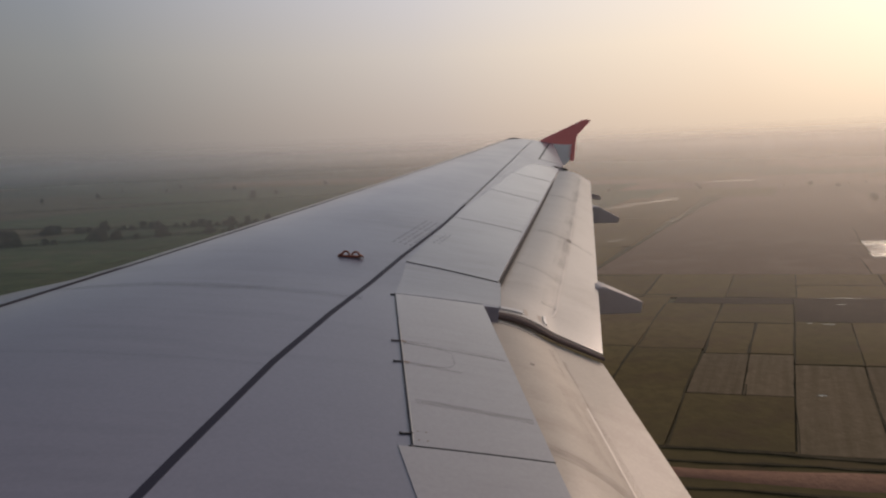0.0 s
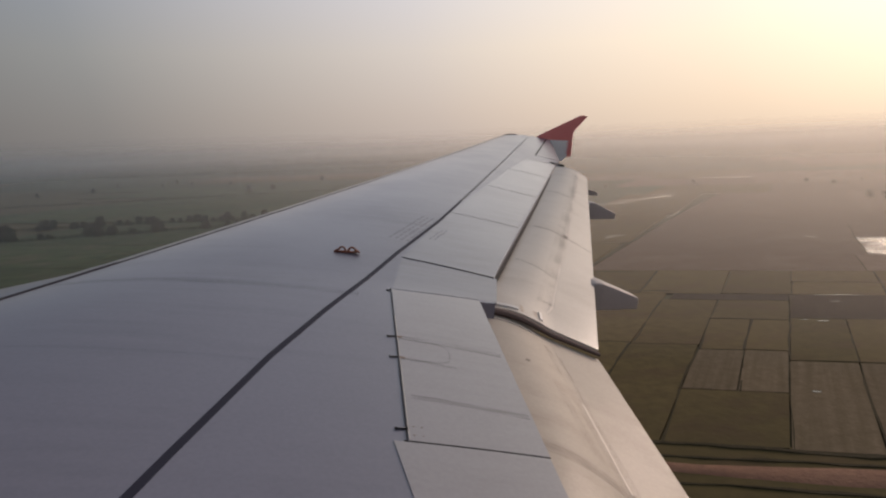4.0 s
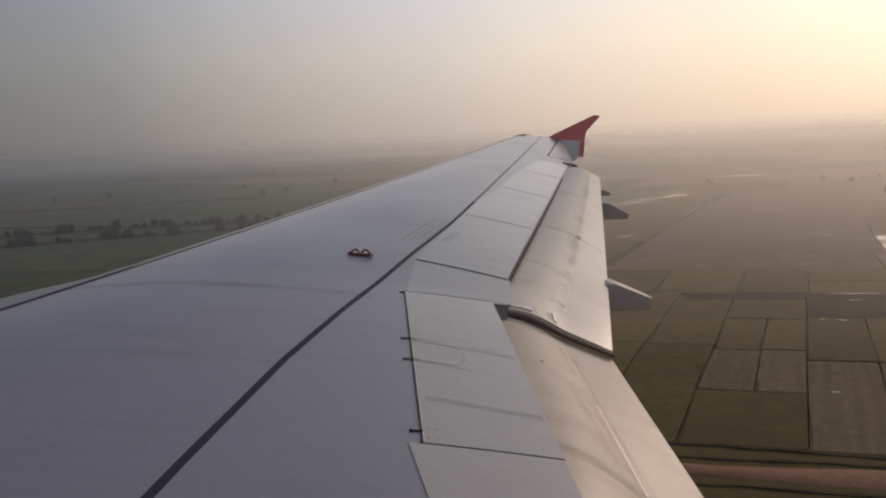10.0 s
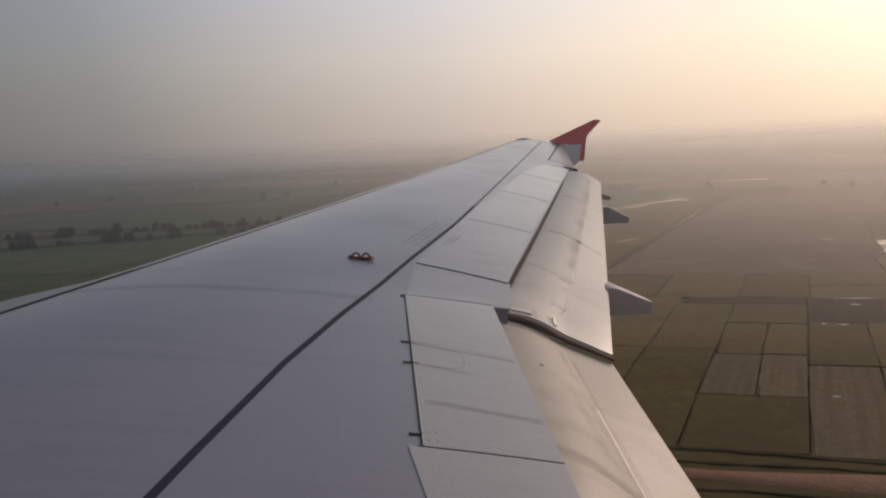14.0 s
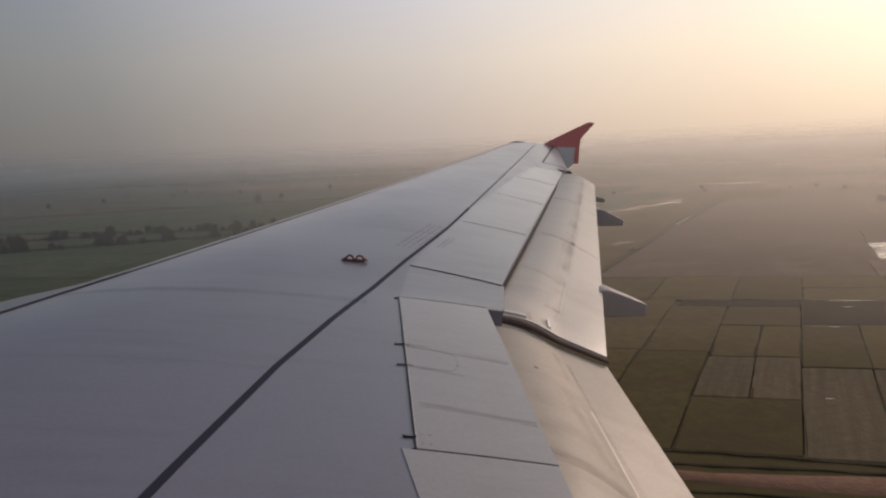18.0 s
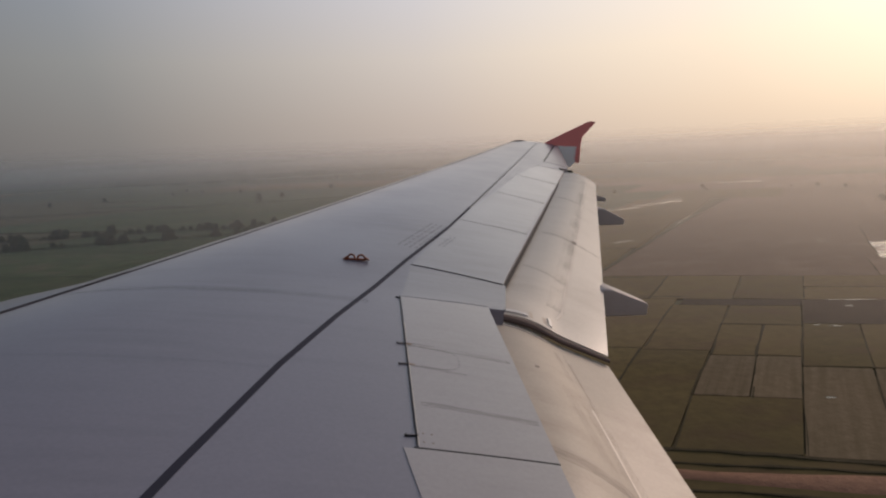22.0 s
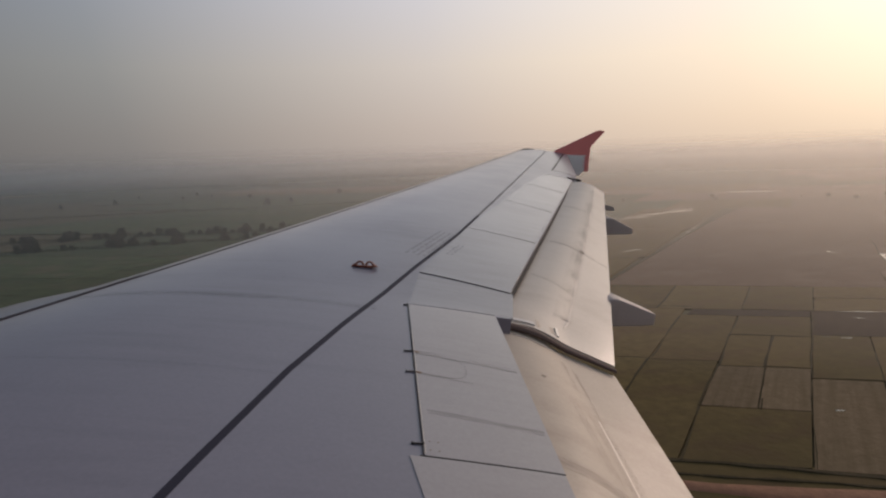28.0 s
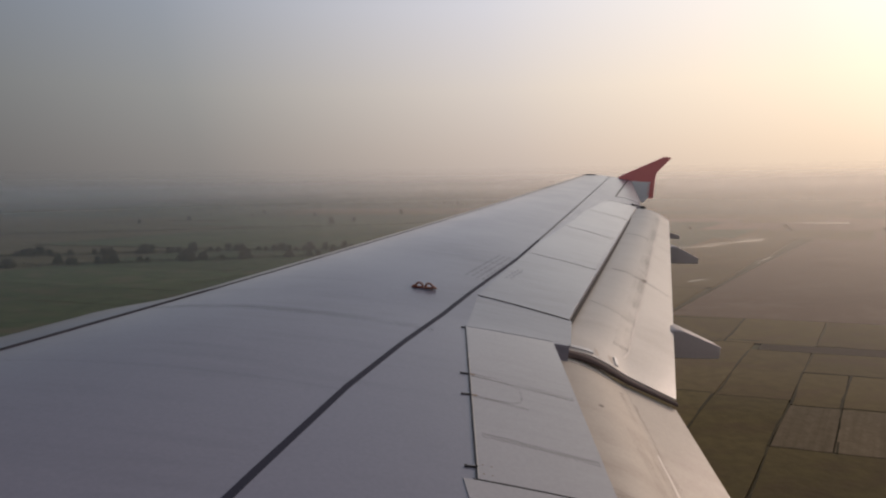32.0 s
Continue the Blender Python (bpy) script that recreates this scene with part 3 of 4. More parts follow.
part("flap_seam", flap_strip(out_fore, out_aft, [(y, crease_u(y)) for y in frange(6.75, 13.05, 40)], 0.014, 0.0012), M_SEAM, outboard, "thin worn seam along the flap's crease")
part("flap_seam", flap_strip(in_fore, in_aft, [(y, crease_u(y) + 0.02 + 0.004 * math.sin(9 * y)) for y in frange(2.4, 6.3, 40)], 0.012, 0.0008), M_STREAK, inboard)
wear = random.Random(31)
y = 6.9
while y < 12.9:
    ln = wear.uniform(0.05, 0.32)
    if wear.random() < 0.5:
        du = wear.uniform(-0.008, 0.012)
        part("worn_edge", flap_strip(out_fore, out_aft, [(q, crease_u(q) + du) for q in frange(y, y + ln, 4)], wear.uniform(0.004, 0.012), 0.0022), M_WORN, outboard, "pale worn paint along the seam")
    y += ln + wear.uniform(0.03, 0.30)
for y, u0, u1, w in ((9.05, 0.30, 0.98, 0.03), (11.2, 0.25, 0.72, 0.03), (7.75, 0.25, 0.60, 0.02)):
    rings = []
    for k in range(15):
        u = lerp(u0, u1, k / 14)
        yy = y - 0.18 * (k / 14)
        rings.append([on_flap(out_fore, out_aft, yy + d, u, h) for d, h in ((-w, 0.0006), (w, 0.0006), (w, 0.0016), (-w, 0.0016))])
    part("rib_stain", loft(rings), M_STREAK, outboard, "faint dark stain across the flap over a rib")
for y, u0, u1, w in ((4.72, 0.22, 0.74, 0.05), (3.9, 0.3, 0.95, 0.07)):
    rings = []
    for k in range(15):
        u = lerp(u0, u1, k / 14)
        yy = y - 0.10 * (k / 14)
        rings.append([on_flap(in_fore, in_aft, yy + d, u, h) for d, h in ((-w, 0.0006), (w, 0.0006), (w, 0.0016), (-w, 0.0016))])
    part("rib_stain", loft(rings), M_STREAK, inboard, "faint dark stain across the flap over a rib")
part("flap_seam", flap_strip(in_fore, in_aft, [(y, crease_u(y) + 0.004 * math.sin(5 * y)) for y in frange(2.4, 5.5, 30)], 0.010, 0.0016), M_WORN, inboard, "pale worn seam along the flap's crease")
for y0, y1, du, w in ((2.4, 6.2, -0.035, 0.03), (2.4, 5.6, -0.11, 0.05), (2.4, 6.1, 0.03, 0.02)):
    part("smear", flap_strip(in_fore, in_aft, [(y, crease_u(y) + du + 0.008 * math.sin(3 * y)) for y in frange(y0, y1, 40)], w, 0.0022 + 0.004 * w, 12), M_SMEAR, inboard, "brown oily smear along the flap")
for y, du, ln in ((4.62, 0.002, 0.05), (4.50, 0.004, 0.03), (4.30, 0.006, 0.07), (4.05, 0.003, 0.04)):
    part("wear_patch", flap_strip(in_fore, in_aft, [(y + ln * k / 3, crease_u(y) + du) for k in range(4)], 0.016, 0.0030), M_SCUFF, inboard, "small dark scuff on the flap")
for y0, y1, du, w in ((6.9, 12.9, -0.03, 0.07), (6.9, 12.9, -0.05, 0.14)):
    part("smear", flap_strip(out_fore, out_aft, [(y, crease_u(y) + du) for y in frange(y0, y1, 40)], w, 0.0022 + 0.004 * w, 12), M_SMEAR, outboard, "brown oily smear along the flap")
part("wear_patch", flap_strip(out_fore, out_aft, [(8.92, crease_u(8.9) - 0.01), (8.97, crease_u(8.9) - 0.01), (9.02, crease_u(8.9) - 0.01)], 0.05, 0.0026), M_SCUFF, outboard, "small dark scuff on the flap")
part("wear_patch", flap_strip(in_fore, in_aft, [(5.715, 0.40), (5.73, 0.405), (5.745, 0.41)], 0.022, 0.002), M_SCUFF, inboard, "small dark scuff on the flap")

# dark rubber seal in the joint between the two flaps
rings = []
for i in range(25):
    u = 0.12 + 0.88 * i / 24
    c = on_flap(out_fore, out_aft, 6.47, u, 0.0).lerp(on_flap(in_fore, in_aft, 6.37, u, 0.0), 0.5)
    r = 0.047 - 0.023 * i / 24
    c.z += 0.010 * i / 24
    rings.append([c + Vector((0, r * math.cos(a), 0.7 * r * math.sin(a))) for a in [2 * math.pi * j / 10 for j in range(10)]])
part("flap_seal", loft(rings), M_RUBBER, wing, "dark rubber seal between the flaps")
for y, u0, u1, hy, hz in ((6.535, 0.26, 0.42, 0.022, 0.012), (6.325, 0.27, 0.58, 0.006, 0.006)):
    f, a = (out_fore, out_aft) if y > 6.4 else (in_fore, in_aft)
    rings = [[on_flap(f, a, y + dy, lerp(u0, u1, k / 6), z) for dy, z in ((-hy, 0.002), (hy, 0.002), (hy, hz), (-hy, hz))] for k in range(7)]
    part("seal_bracket", loft(rings), M_BRACKET if y > 6.4 else M_WORN, wing, "white bracket beside the seal" if y > 6.4 else "pale worn edge beside the seal")
rings = [[on_flap(out_fore, out_aft, y, u, up) for u, up in ((0.44, 0.0004), (0.56, 0.0004), (0.56, 0.002), (0.44, 0.002))] for y in frange(6.53, 6.64, 4)]
part("doubler_plate", loft(rings), M_PLATE, outboard, "beige repair plate at the flap corner")
rings = [[on_flap(out_fore, out_aft, y, u, up) for u, up in ((0.575, 0.0), (0.595, 0.0), (0.595, 0.012), (0.575, 0.012))] for y in frange(6.52, 6.66, 4)]
part("corner_bracket", loft(rings), M_BRACKET, outboard, "small white bracket at the flap corner")


# flap track fairings: tapering canoe bodies below the flaps
def fairing(y, stations, mat=M_FAIRING):
    rings = []
    for x, zt, zb, w in stations:
        rings.append([Vector((x, y + w * 0.5 * math.copysign(abs(math.cos(a)) ** 0.13, math.cos(a)), lerp(zb, zt, 0.5 + 0.5 * math.copysign(abs(math.sin(a)) ** 0.13, math.sin(a))))) for a in [2 * math.pi * j / 16 for j in range(16)]])
    return sharp(part("flap_track_fairing", loft(rings), mat, wing, "pale grey canoe-shaped flap track fairing", smooth=False), 50)


fairing(8.00, [(7.2, 0.45, 0.05, 0.26), (7.7, 0.52, 0.22, 0.34), (7.93, 0.60, 0.300, 0.34), (8.0, 0.598, 0.306, 0.33), (8.2, 0.530, 0.312, 0.27), (8.43, 0.446, 0.318, 0.17), (8.445, 0.438, 0.324, 0.15)])
fairing(11.45, [(8.4, 0.9, 0.6, 0.26), (8.9, 0.98, 0.74, 0.32), (9.12, 1.085, 0.812, 0.31), (9.20, 1.078, 0.818, 0.3), (9.36, 1.012, 0.826, 0.24), (9.56, 0.928, 0.838, 0.15), (9.572, 0.92, 0.842, 0.13)])
fairing(12.60, [(9.2, 1.20, 1.06, 0.12), (9.5, 1.19, 1.09, 0.12), (9.64, 1.165, 1.085, 0.12), (9.69, 1.14, 1.09, 0.11)])

# ---- aileron and wing tip ----
sharp(part("aileron", quad_panel(((9.0, 14.22), (9.47, 14.18)), ((9.99, 16.90), (10.055, 16.93)), 0.004, 0.012), M_AILERON, wing, "pale aileron at the wing tip"), 40)
part("aileron_gap", line_strip(seg((8.97, 14.2), (9.97, 16.92), 8), 0.028, 0.003, 0.004), M_GAP, wing, "dark aileron hinge gap")
part("flap_end_plate", line_strip(seg((9.17, 13.72), (9.42, 13.80), 4), 0.10, 0.012, 0.05), M_GAP, wing, "dark structure at the flap end")
rings = []
for i in range(9):
    f = i / 8
    c = skin(16.98, le_x(16.98) + 0.05 + 0.42 * f, -0.01)
    r = 0.028 * math.sin(math.pi * (0.12 + 0.8 * f)) + 0.004
    rings.append([c + Vector((0, r * math.cos(a) + 0.02, r * math.sin(a))) for a in [2 * math.pi * j / 8 for j in range(8)]])
part("navigation_light", loft(rings), M_RUBBER, wing, "dark glass navigation light at the tip")


def fence_plate(name, outline, mat, y, thick, label):
    rings = [[Vector((x, y + d, z)) for x, z in outline] for d in (-thick / 2, thick / 2)]
    return sharp(part(name, loft(rings), mat, wing, label), 30)


fence_plate("tip_fence_upper", [(9.70, 2.00), (9.90, 2.13), (10.80, 2.63), (10.88, 2.645), (10.985, 2.63), (10.70, 2.27), (10.67, 2.20), (10.665, 2.02), (10.3, 2.0)], M_RED, 17.05, 0.05, "red upper half of the wing tip fence")
fence_plate("tip_fence_lower", [(9.75, 2.01), (10.3, 2.02), (10.57, 2.02), (10.57, 1.64), (10.45, 1.50), (10.2, 1.62), (9.95, 1.85)], M_FENCE_GREY, 17.05, 0.044, "grey lower half of the wing tip fence")
fence_plate("fence_trailing_strip", [(10.57, 2.03), (10.665, 2.03), (10.675, 1.66), (10.65, 1.62), (10.57, 1.62)], M_RED, 17.05, 0.05, "red trailing edge of the fence")
for i in range(4):
    z = 1.96 - 0.075 * i
    fence_plate("paint_tooth", [(10.50, z), (10.575, z + 0.006), (10.575, z - 0.024)], M_RED, 17.02, 0.012, "")

rings = [[Vector((x, 17.05 + 0.007 * math.cos(a), 1.93 + 0.007 * math.sin(a))) for a in [2 * math.pi * j / 6 for j in range(6)]] for x in (10.66, 10.74, 10.84)]
part("static_wick", loft(rings), M_GAP, wing, "thin dark static discharge wick on the fence")

# ---- hull beside the wing, closed round the camera, with its window ----
HULL_R, HULL_Z = 1.975, 1.45
N_X, N_A = 140, 72


def hull(r, hole):
    bm = bmesh.new()
    grid = []
    for i in range(N_X + 1):
        x = -9.0 + 28.0 * i / N_X
        grid.append([bm.verts.new((x, r * math.cos(2 * math.pi * k / N_A), HULL_Z + r * math.sin(2 * math.pi * k / N_A))) for k in range(N_A)])
    for i in range(N_X):
        xm = -9.0 + 28.0 * (i + 0.5) / N_X
        for k in range(N_A):
            a = 2 * math.pi * (k + 0.5) / N_A
            zm = HULL_Z + r * math.sin(a)
            if hole and math.cos(a) > 0 and abs(xm - 5.43) < 0.24 and abs(zm - 1.99) < 0.22:
                continue
            bm.faces.new((grid[i][k], grid[i + 1][k], grid[i + 1][(k + 1) % N_A], grid[i][(k + 1) % N_A]))
    bm.faces.new(grid[0])
    bm.faces.new(grid[-1][::-1])
    bmesh.ops.recalc_face_normals(bm, faces=bm.faces[:])
    return bm


part("fuselage", hull(HULL_R, True), M_HULL, wing, "white fuselage side with a cabin window")
part("cabin_lining", hull(HULL_R - 0.05, True), M_CABIN, wing, "plain cabin wall lining")

# ---- the ground below: flat paddy country ----
def rect_ground():
    bm = bmesh.new()
    vs = [bm.verts.new((4950 * math.cos(a), 4950 * math.sin(a), -0.4)) for a in [2 * math.pi * k / 96 for k in range(96)]]
    bm.faces.new(vs)
    return bm


ground = tagged(obj("ground", rect_ground(), M_LAND, smooth=False), "flat hazy olive brown farmland reaching the horizon", "ground", kind="structure")

ROW_A, COL_A = radians(-20.6), radians(53.2)
E1, E2, P0 = Vector((math.cos(ROW_A), math.sin(ROW_A), 0)), Vector((math.cos(COL_A), math.sin(COL_A), 0)), Vector((76, 181, 0))


def plan(u, v, z=0.0):
    return P0 + E1 * u + E2 * v + Vector((0, 0, z))


def field(name, u0, u1, v0, v1, mat, label, cat, z=0.1, inset=0.02, skew=0.0):
    bm = bmesh.new()
    a, b, c, d = (u0 + inset, v0 + inset), (u1 - inset, v0 + inset), (u1 - inset + skew, v1 - inset), (u0 + inset + skew, v1 - inset)
    top = [bm.verts.new(plan(*q, z)) for q in (a, b, c, d)]
    low = [bm.verts.new(plan(*q, -0.5)) for q in (a, b, c, d)]
    bm.faces.new(top)
    for i in range(4):
        bm.faces.new((low[i], low[(i + 1) % 4], top[(i + 1) % 4], top[i]))
    bmesh.ops.recalc_face_normals(bm, faces=bm.faces[:])
    return tagged(obj(name, bm, mat, smooth=False), label, cat, kind="structure")


def ridge(name, a, b, w, h, mat, parent=None, label="", rnd=None, step=6.0, waver=0.35):
    """A low earth bank with a wavering crest between two plan points."""
    pa, pb = plan(*a), plan(*b)
    d = (pb - pa)
    n = max(2, int(d.length / step))
    s = Vector((-d.y, d.x, 0)).normalized()
    r = rnd or random.Random(7)
    rings = []
    for i in range(n + 1):
        c = pa + d * i / n + s * (r.uniform(-0.3, 0.3) * w * 0.4 + waver * math.sin(d.length * i / n * 0.11 + pa.x))
        ww, hh = w * r.uniform(0.35, 1.3), h * r.uniform(0.6, 1.3)
        rings.append([c + s * ww / 2 + Vector((0, 0, -0.4)), c + s * ww * 0.25 + Vector((0, 0, hh)), c - s * ww * 0.25 + Vector((0, 0, hh)), c - s * ww / 2 + Vector((0, 0, -0.4))])
    return obj(name, loft(rings), mat, parent, label)


rng = random.Random(11)
KINDS = {
    "green": (M_GREEN, "green rice field with short young crop", "rice field"),
    "olive": (M_OLIVE, "olive ripening rice field", "rice field"),
    "brown": (M_BROWN, "bare ploughed brown field", "field"),
    "tan": (M_TAN, "pale dry stubble field", "field"),
    "flood": (M_MUD, "flooded muddy field with patches of shining water", "flooded field"),
    "water": (M_WATER, "still rectangular pond reflecting the bright sky", "pond"),
    "lush": (M_LUSH, "fresh green rice field in hazy light", "rice field"),
    "stubble": (M_STUBBLE, "cut rice field with pale straw rows", "field"),
    "damp": (M_DAMP, "dark damp marsh strip between rice fields", "marsh"),
    "scrub": (M_SCRUB, "dark overgrown scrub plot", "scrub"),
}


def row(v0, v1, cuts, kinds, bund=1.1, h=0.13):
    n = len(cuts) - 1
    for i in range(n):
        k = kinds[i % len(kinds)]
        mat, label, cat = KINDS[k]
        z = -0.05 if k == "water" else 0.08
        field("pond" if k == "water" else ("rice_field" if k in ("green", "olive", "lush") else "field"), cuts[i], cuts[i + 1], v0, v1, mat, label, cat, z)
        tagged(ridge("bund", (cuts[i], v0), (cuts[i], v1), bund * rng.uniform(0.6, 1.4), h, M_BUND, rnd=rng), "low dark earth bund between fields", "bund", kind="structure")
    tagged(ridge("bund", (cuts[0], v0), (cuts[-1], v0), bund * rng.uniform(0.6, 1.3), h, M_BUND, rnd=rng), "low dark earth bund between fields", "bund", kind="structure")


def cells(kind, *boxes):
    """Single plots of one kind, each (u0, u1, v0, v1), with a bund along two of their sides."""
    mat, label, cat = KINDS[kind]
    for u0, u1, v0, v1 in boxes:
        name = "pond" if kind == "water" else ("rice_field" if kind in ("green", "olive", "lush") else "field")
        field(name, u0, u1, v0, v1, mat, label, cat, -0.05 if kind == "water" else 0.08)
        for a, b in (((u0, v0), (u0, v1)), ((u0, v0), (u1, v0))):
            tagged(ridge("bund", a, b, rng.uniform(0.5, 1.2), rng.uniform(0.08, 0.18), M_BUND, rnd=rng), "low dark earth bund between fields", "bund", kind="structure")


# rice plots between a laterite road and a wide ploughed plain, with a marsh strip through them
row(-190, -150, [-120, -60, -10, 34, 70, 120, 200], ["olive", "green", "olive", "green"], 1.2)
row(-150, -114, [-110, -50, 8, 49, 90, 190], ["green", "olive", "green", "olive", "olive"], 1.0)
cells("green", (32.8, 52.5, -97, -72), (17, 32.5, -97, -42), (-60, 16.7, -97, -41), (53, 66.5, -52, -15.5), (8, 33, 13.5, 51.5), (33.3, 53.5, 13.5, 51.5), (-60, 7.7, 13.5, 51.5))
cells("olive", (-60, 16.7, -40.7, 13), (17, 32.7, -41.7, 4.7), (33, 43, -45, -17.5), (43.3, 52.7, -45, -17.5), (33, 52.7, -17.2, 4.7), (66.8, 82, -52, -15.5), (82.3, 140, -97, -15.5), (53.8, 80, 32, 51.5), (53.8, 80, 13.5, 31.7), (80.3, 140, 13.5, 51.5))
cells("stubble", (52.8, 66.3, -97, -52.3), (32.8, 43, -71.7, -45.3), (43.3, 52.5, -71.7, -45.3), (66.6, 82, -97, -52.3))
cells("lush", (-400, -200, -97, 13), (-200, -60.3, -97, 13), (-400, -200, 13.5, 51.5), (-199.7, -60.3, 13.5, 51.5))
cells("damp", (53, 140, -15.2, 13.2), (19, 52.7, 5, 13.2))
# the ploughed plain, wedge-shaped against greener plots with standing water
field("field", -18, 75, 52, 205, M_BROWN, "wide bare ploughed brown field", "field", 0.08, skew=6.0)
field("field", -12, 81, 205.2, 395.5, M_BROWN, "wide bare ploughed brown field", "field", 0.08, skew=12.0)
field("field", 70, 205, 52, 395.5, M_BROWN, "bare brown strip between the ploughed fields", "field", 0.03)
cells("brown", (78, 180, 52, 85.5), (150.5, 300, 86, 182), (170.5, 300, 182.5, 250))
cells("flood", (82, 150, 86, 136))
cells("water", (82, 150, 136.5, 182))
for u0, u1, v0, v1 in ((84, 170, 182.5, 250), (96, 200, 252, 395.5)):
    field("field", u0, u1, v0, v1, M_BROWN, "wide bare ploughed brown field", "field", 0.08)
for a, b, w in (((-19, 52), (-13, 205), 2.6), ((-13, 205), (-1, 395), 3.0)):
    tagged(ridge("ditch_bank", a, b, w, 0.25, M_SCRUB, rnd=random.Random(9), step=5), "dark overgrown ditch bank", "ditch", kind="structure")
cells("green", (-120, -20.5, 52, 120))
cells("olive", (-130, -18, 121, 240), (-75, -14, 240.5, 395.5), (200.5, 420, 252, 395.5))
cells("lush", (-420, -261, 52, 120.5), (-260.5, -120.5, 52, 120.5), (-420, -290, 121, 240), (-289.5, -130.5, 121, 240))
cells("lush", (-620, -440, 240.5, 395.5), (-439.5, -300, 240.5, 395.5), (-299.5, -180, 240.5, 395.5), (-179.5, -75.5, 240.5, 395.5))
row(396, 500, [-620, -440, -300, -160, -60, 40, 200, 330, 520], ["lush", "lush", "lush", "lush", "olive", "brown", "olive", "brown"], 1.6)
row(500, 604, [-760, -560, -380, -240, -110, 20, 150, 300, 480], ["lush", "lush", "lush", "lush", "brown", "tan", "brown", "tan"], 2)
row(604, 618, [-760, -560, -380, -240, -110, -27, 16, 150, 300, 480], ["lush", "lush", "lush", "lush", "brown", "water", "brown", "tan", "tan"], 1)
row(618, 700, [-900, -700, -545, -420, -200, -97, -11, 140, 300, 520], ["lush", "lush", "lush", "lush", "brown", "olive", "brown", "olive"], 2)

field("verge", -260, 240, -114, -96, M_GREEN, "rough grassy strip beside the dirt road", "verge", 0.05)
# laterite road with a ditch of water beside it
road_v, ditch_v = -105.2, -99.6
tagged(ridge("road", (-260, road_v), (240, road_v), 7.0, 0.2, M_ROAD, rnd=random.Random(3), step=20), "red laterite dirt road across the fields", "road", kind="structure")
for u0, u1 in ((-160, 190),):
    field("ditch_water", u0, u1, ditch_v - 0.9, ditch_v + 0.5, M_MUD, "narrow shining water ditch beside the road", "ditch", 0.02, 0.1)
for v in (-97.6, -101.6, -110.4):
    tagged(ridge("verge", (-260, v), (240, v), 2.4 if v > -98 else 1.2, 0.25, M_BUND, rnd=random.Random(int(-v)), step=4), "dark weedy road verge", "verge", kind="structure")
# thin ragged streaks of water on the marshy plots beside the ploughed plain
def streak_water(u, v, lu, lv, k):
    bm = bmesh.new()
    ring = []
    for j in range(60):
        a = 2 * math.pi * j / 60
        e = 1 + 0.55 * noise.noise(Vector((2.2 * math.cos(a), 2.2 * math.sin(a), 5.7 * k)))
        ring.append(bm.verts.new(plan(u + lu * e * math.cos(a), v + lv * e * math.sin(a), 0.10 + 0.001 * k)))
    bm.faces.new(ring)
    tagged(obj("standing_water", bm, M_WATER, smooth=False), "thin ragged streak of standing water reflecting the sky", "water", kind="structure")


k = 0
for u, v, lu, lv, n, du, dv in ((-73, 312, 8, 3.0, 3, 6, 9), (-63, 345, 9, 3.8, 4, 6, 9), (-47, 370, 5, 2.6, 3, 4, 9), (-50, 398, 6, 2.5, 2, 7, 5), (-31, 138, 3.2, 1.0, 3, 2, 4), (-15, 178, 1.3, 0.9, 3, 0.5, 12), (-14, 222, 1.5, 2.2, 4, 0.6, 11), (-12, 620, 22, 6, 2, 16, 3), (61, 138, 1.8, 0.8, 2, 2.5, -2), (48, 50.6, 1.8, 0.25, 2, 3, 0), (62, 13.0, 3.0, 0.35, 3, 5, 0.2)):
    for m in range(n):
        streak_water(u + m * du + rng.uniform(-1, 1) * lu * 0.3, v + m * dv, lu * rng.uniform(0.6, 1.2), lv * rng.uniform(0.5, 1.2), k)
        k += 1

# small glints of standing water at bund corners and in hollows of the near fields
for k in range(11):
    u, v = rng.uniform(-10, 120), rng.choice([-72, -45, -17, 4, 13, 50]) + rng.uniform(-1.6, 1.6)
    bm = bmesh.new()
    lx, ly = rng.uniform(0.6, 2.0), rng.uniform(0.2, 0.5)
    bm.faces.new([bm.verts.new(plan(u + lx * math.cos(a) * (1 + 0.3 * math.sin(3 * a + k)), v + ly * math.sin(a), 0.095)) for a in [2 * math.pi * j / 14 for j in range(14)]])
    tagged(obj("puddle", bm, M_WATER, smooth=False), "small shining puddle beside a field bund", "puddle", kind="structure")
# dark damp strips and weedy patches along the bunds
for k in range(10):
    u, v = rng.uniform(-20, 130), rng.choice([-95, -72, -45, -15, 10, 14, 49]) + rng.uniform(-3, 3)
    bm = bmesh.new()
    lx, ly = rng.uniform(2, 11), rng.uniform(0.5, 1.8)
    bm.faces.new([bm.verts.new(plan(u + lx * math.cos(a) * (1 + 0.25 * math.sin(4 * a + k)), v + ly * math.sin(a) * (1 + 0.35 * math.sin(5 * a + 2 * k)), 0.09 + 0.0008 * k)) for a in [2 * math.pi * j / 40 for j in range(40)]])
    tagged(obj("weed_patch", bm, M_BUND, smooth=False), "dark damp weedy patch in a rice field", "weeds", kind="structure")

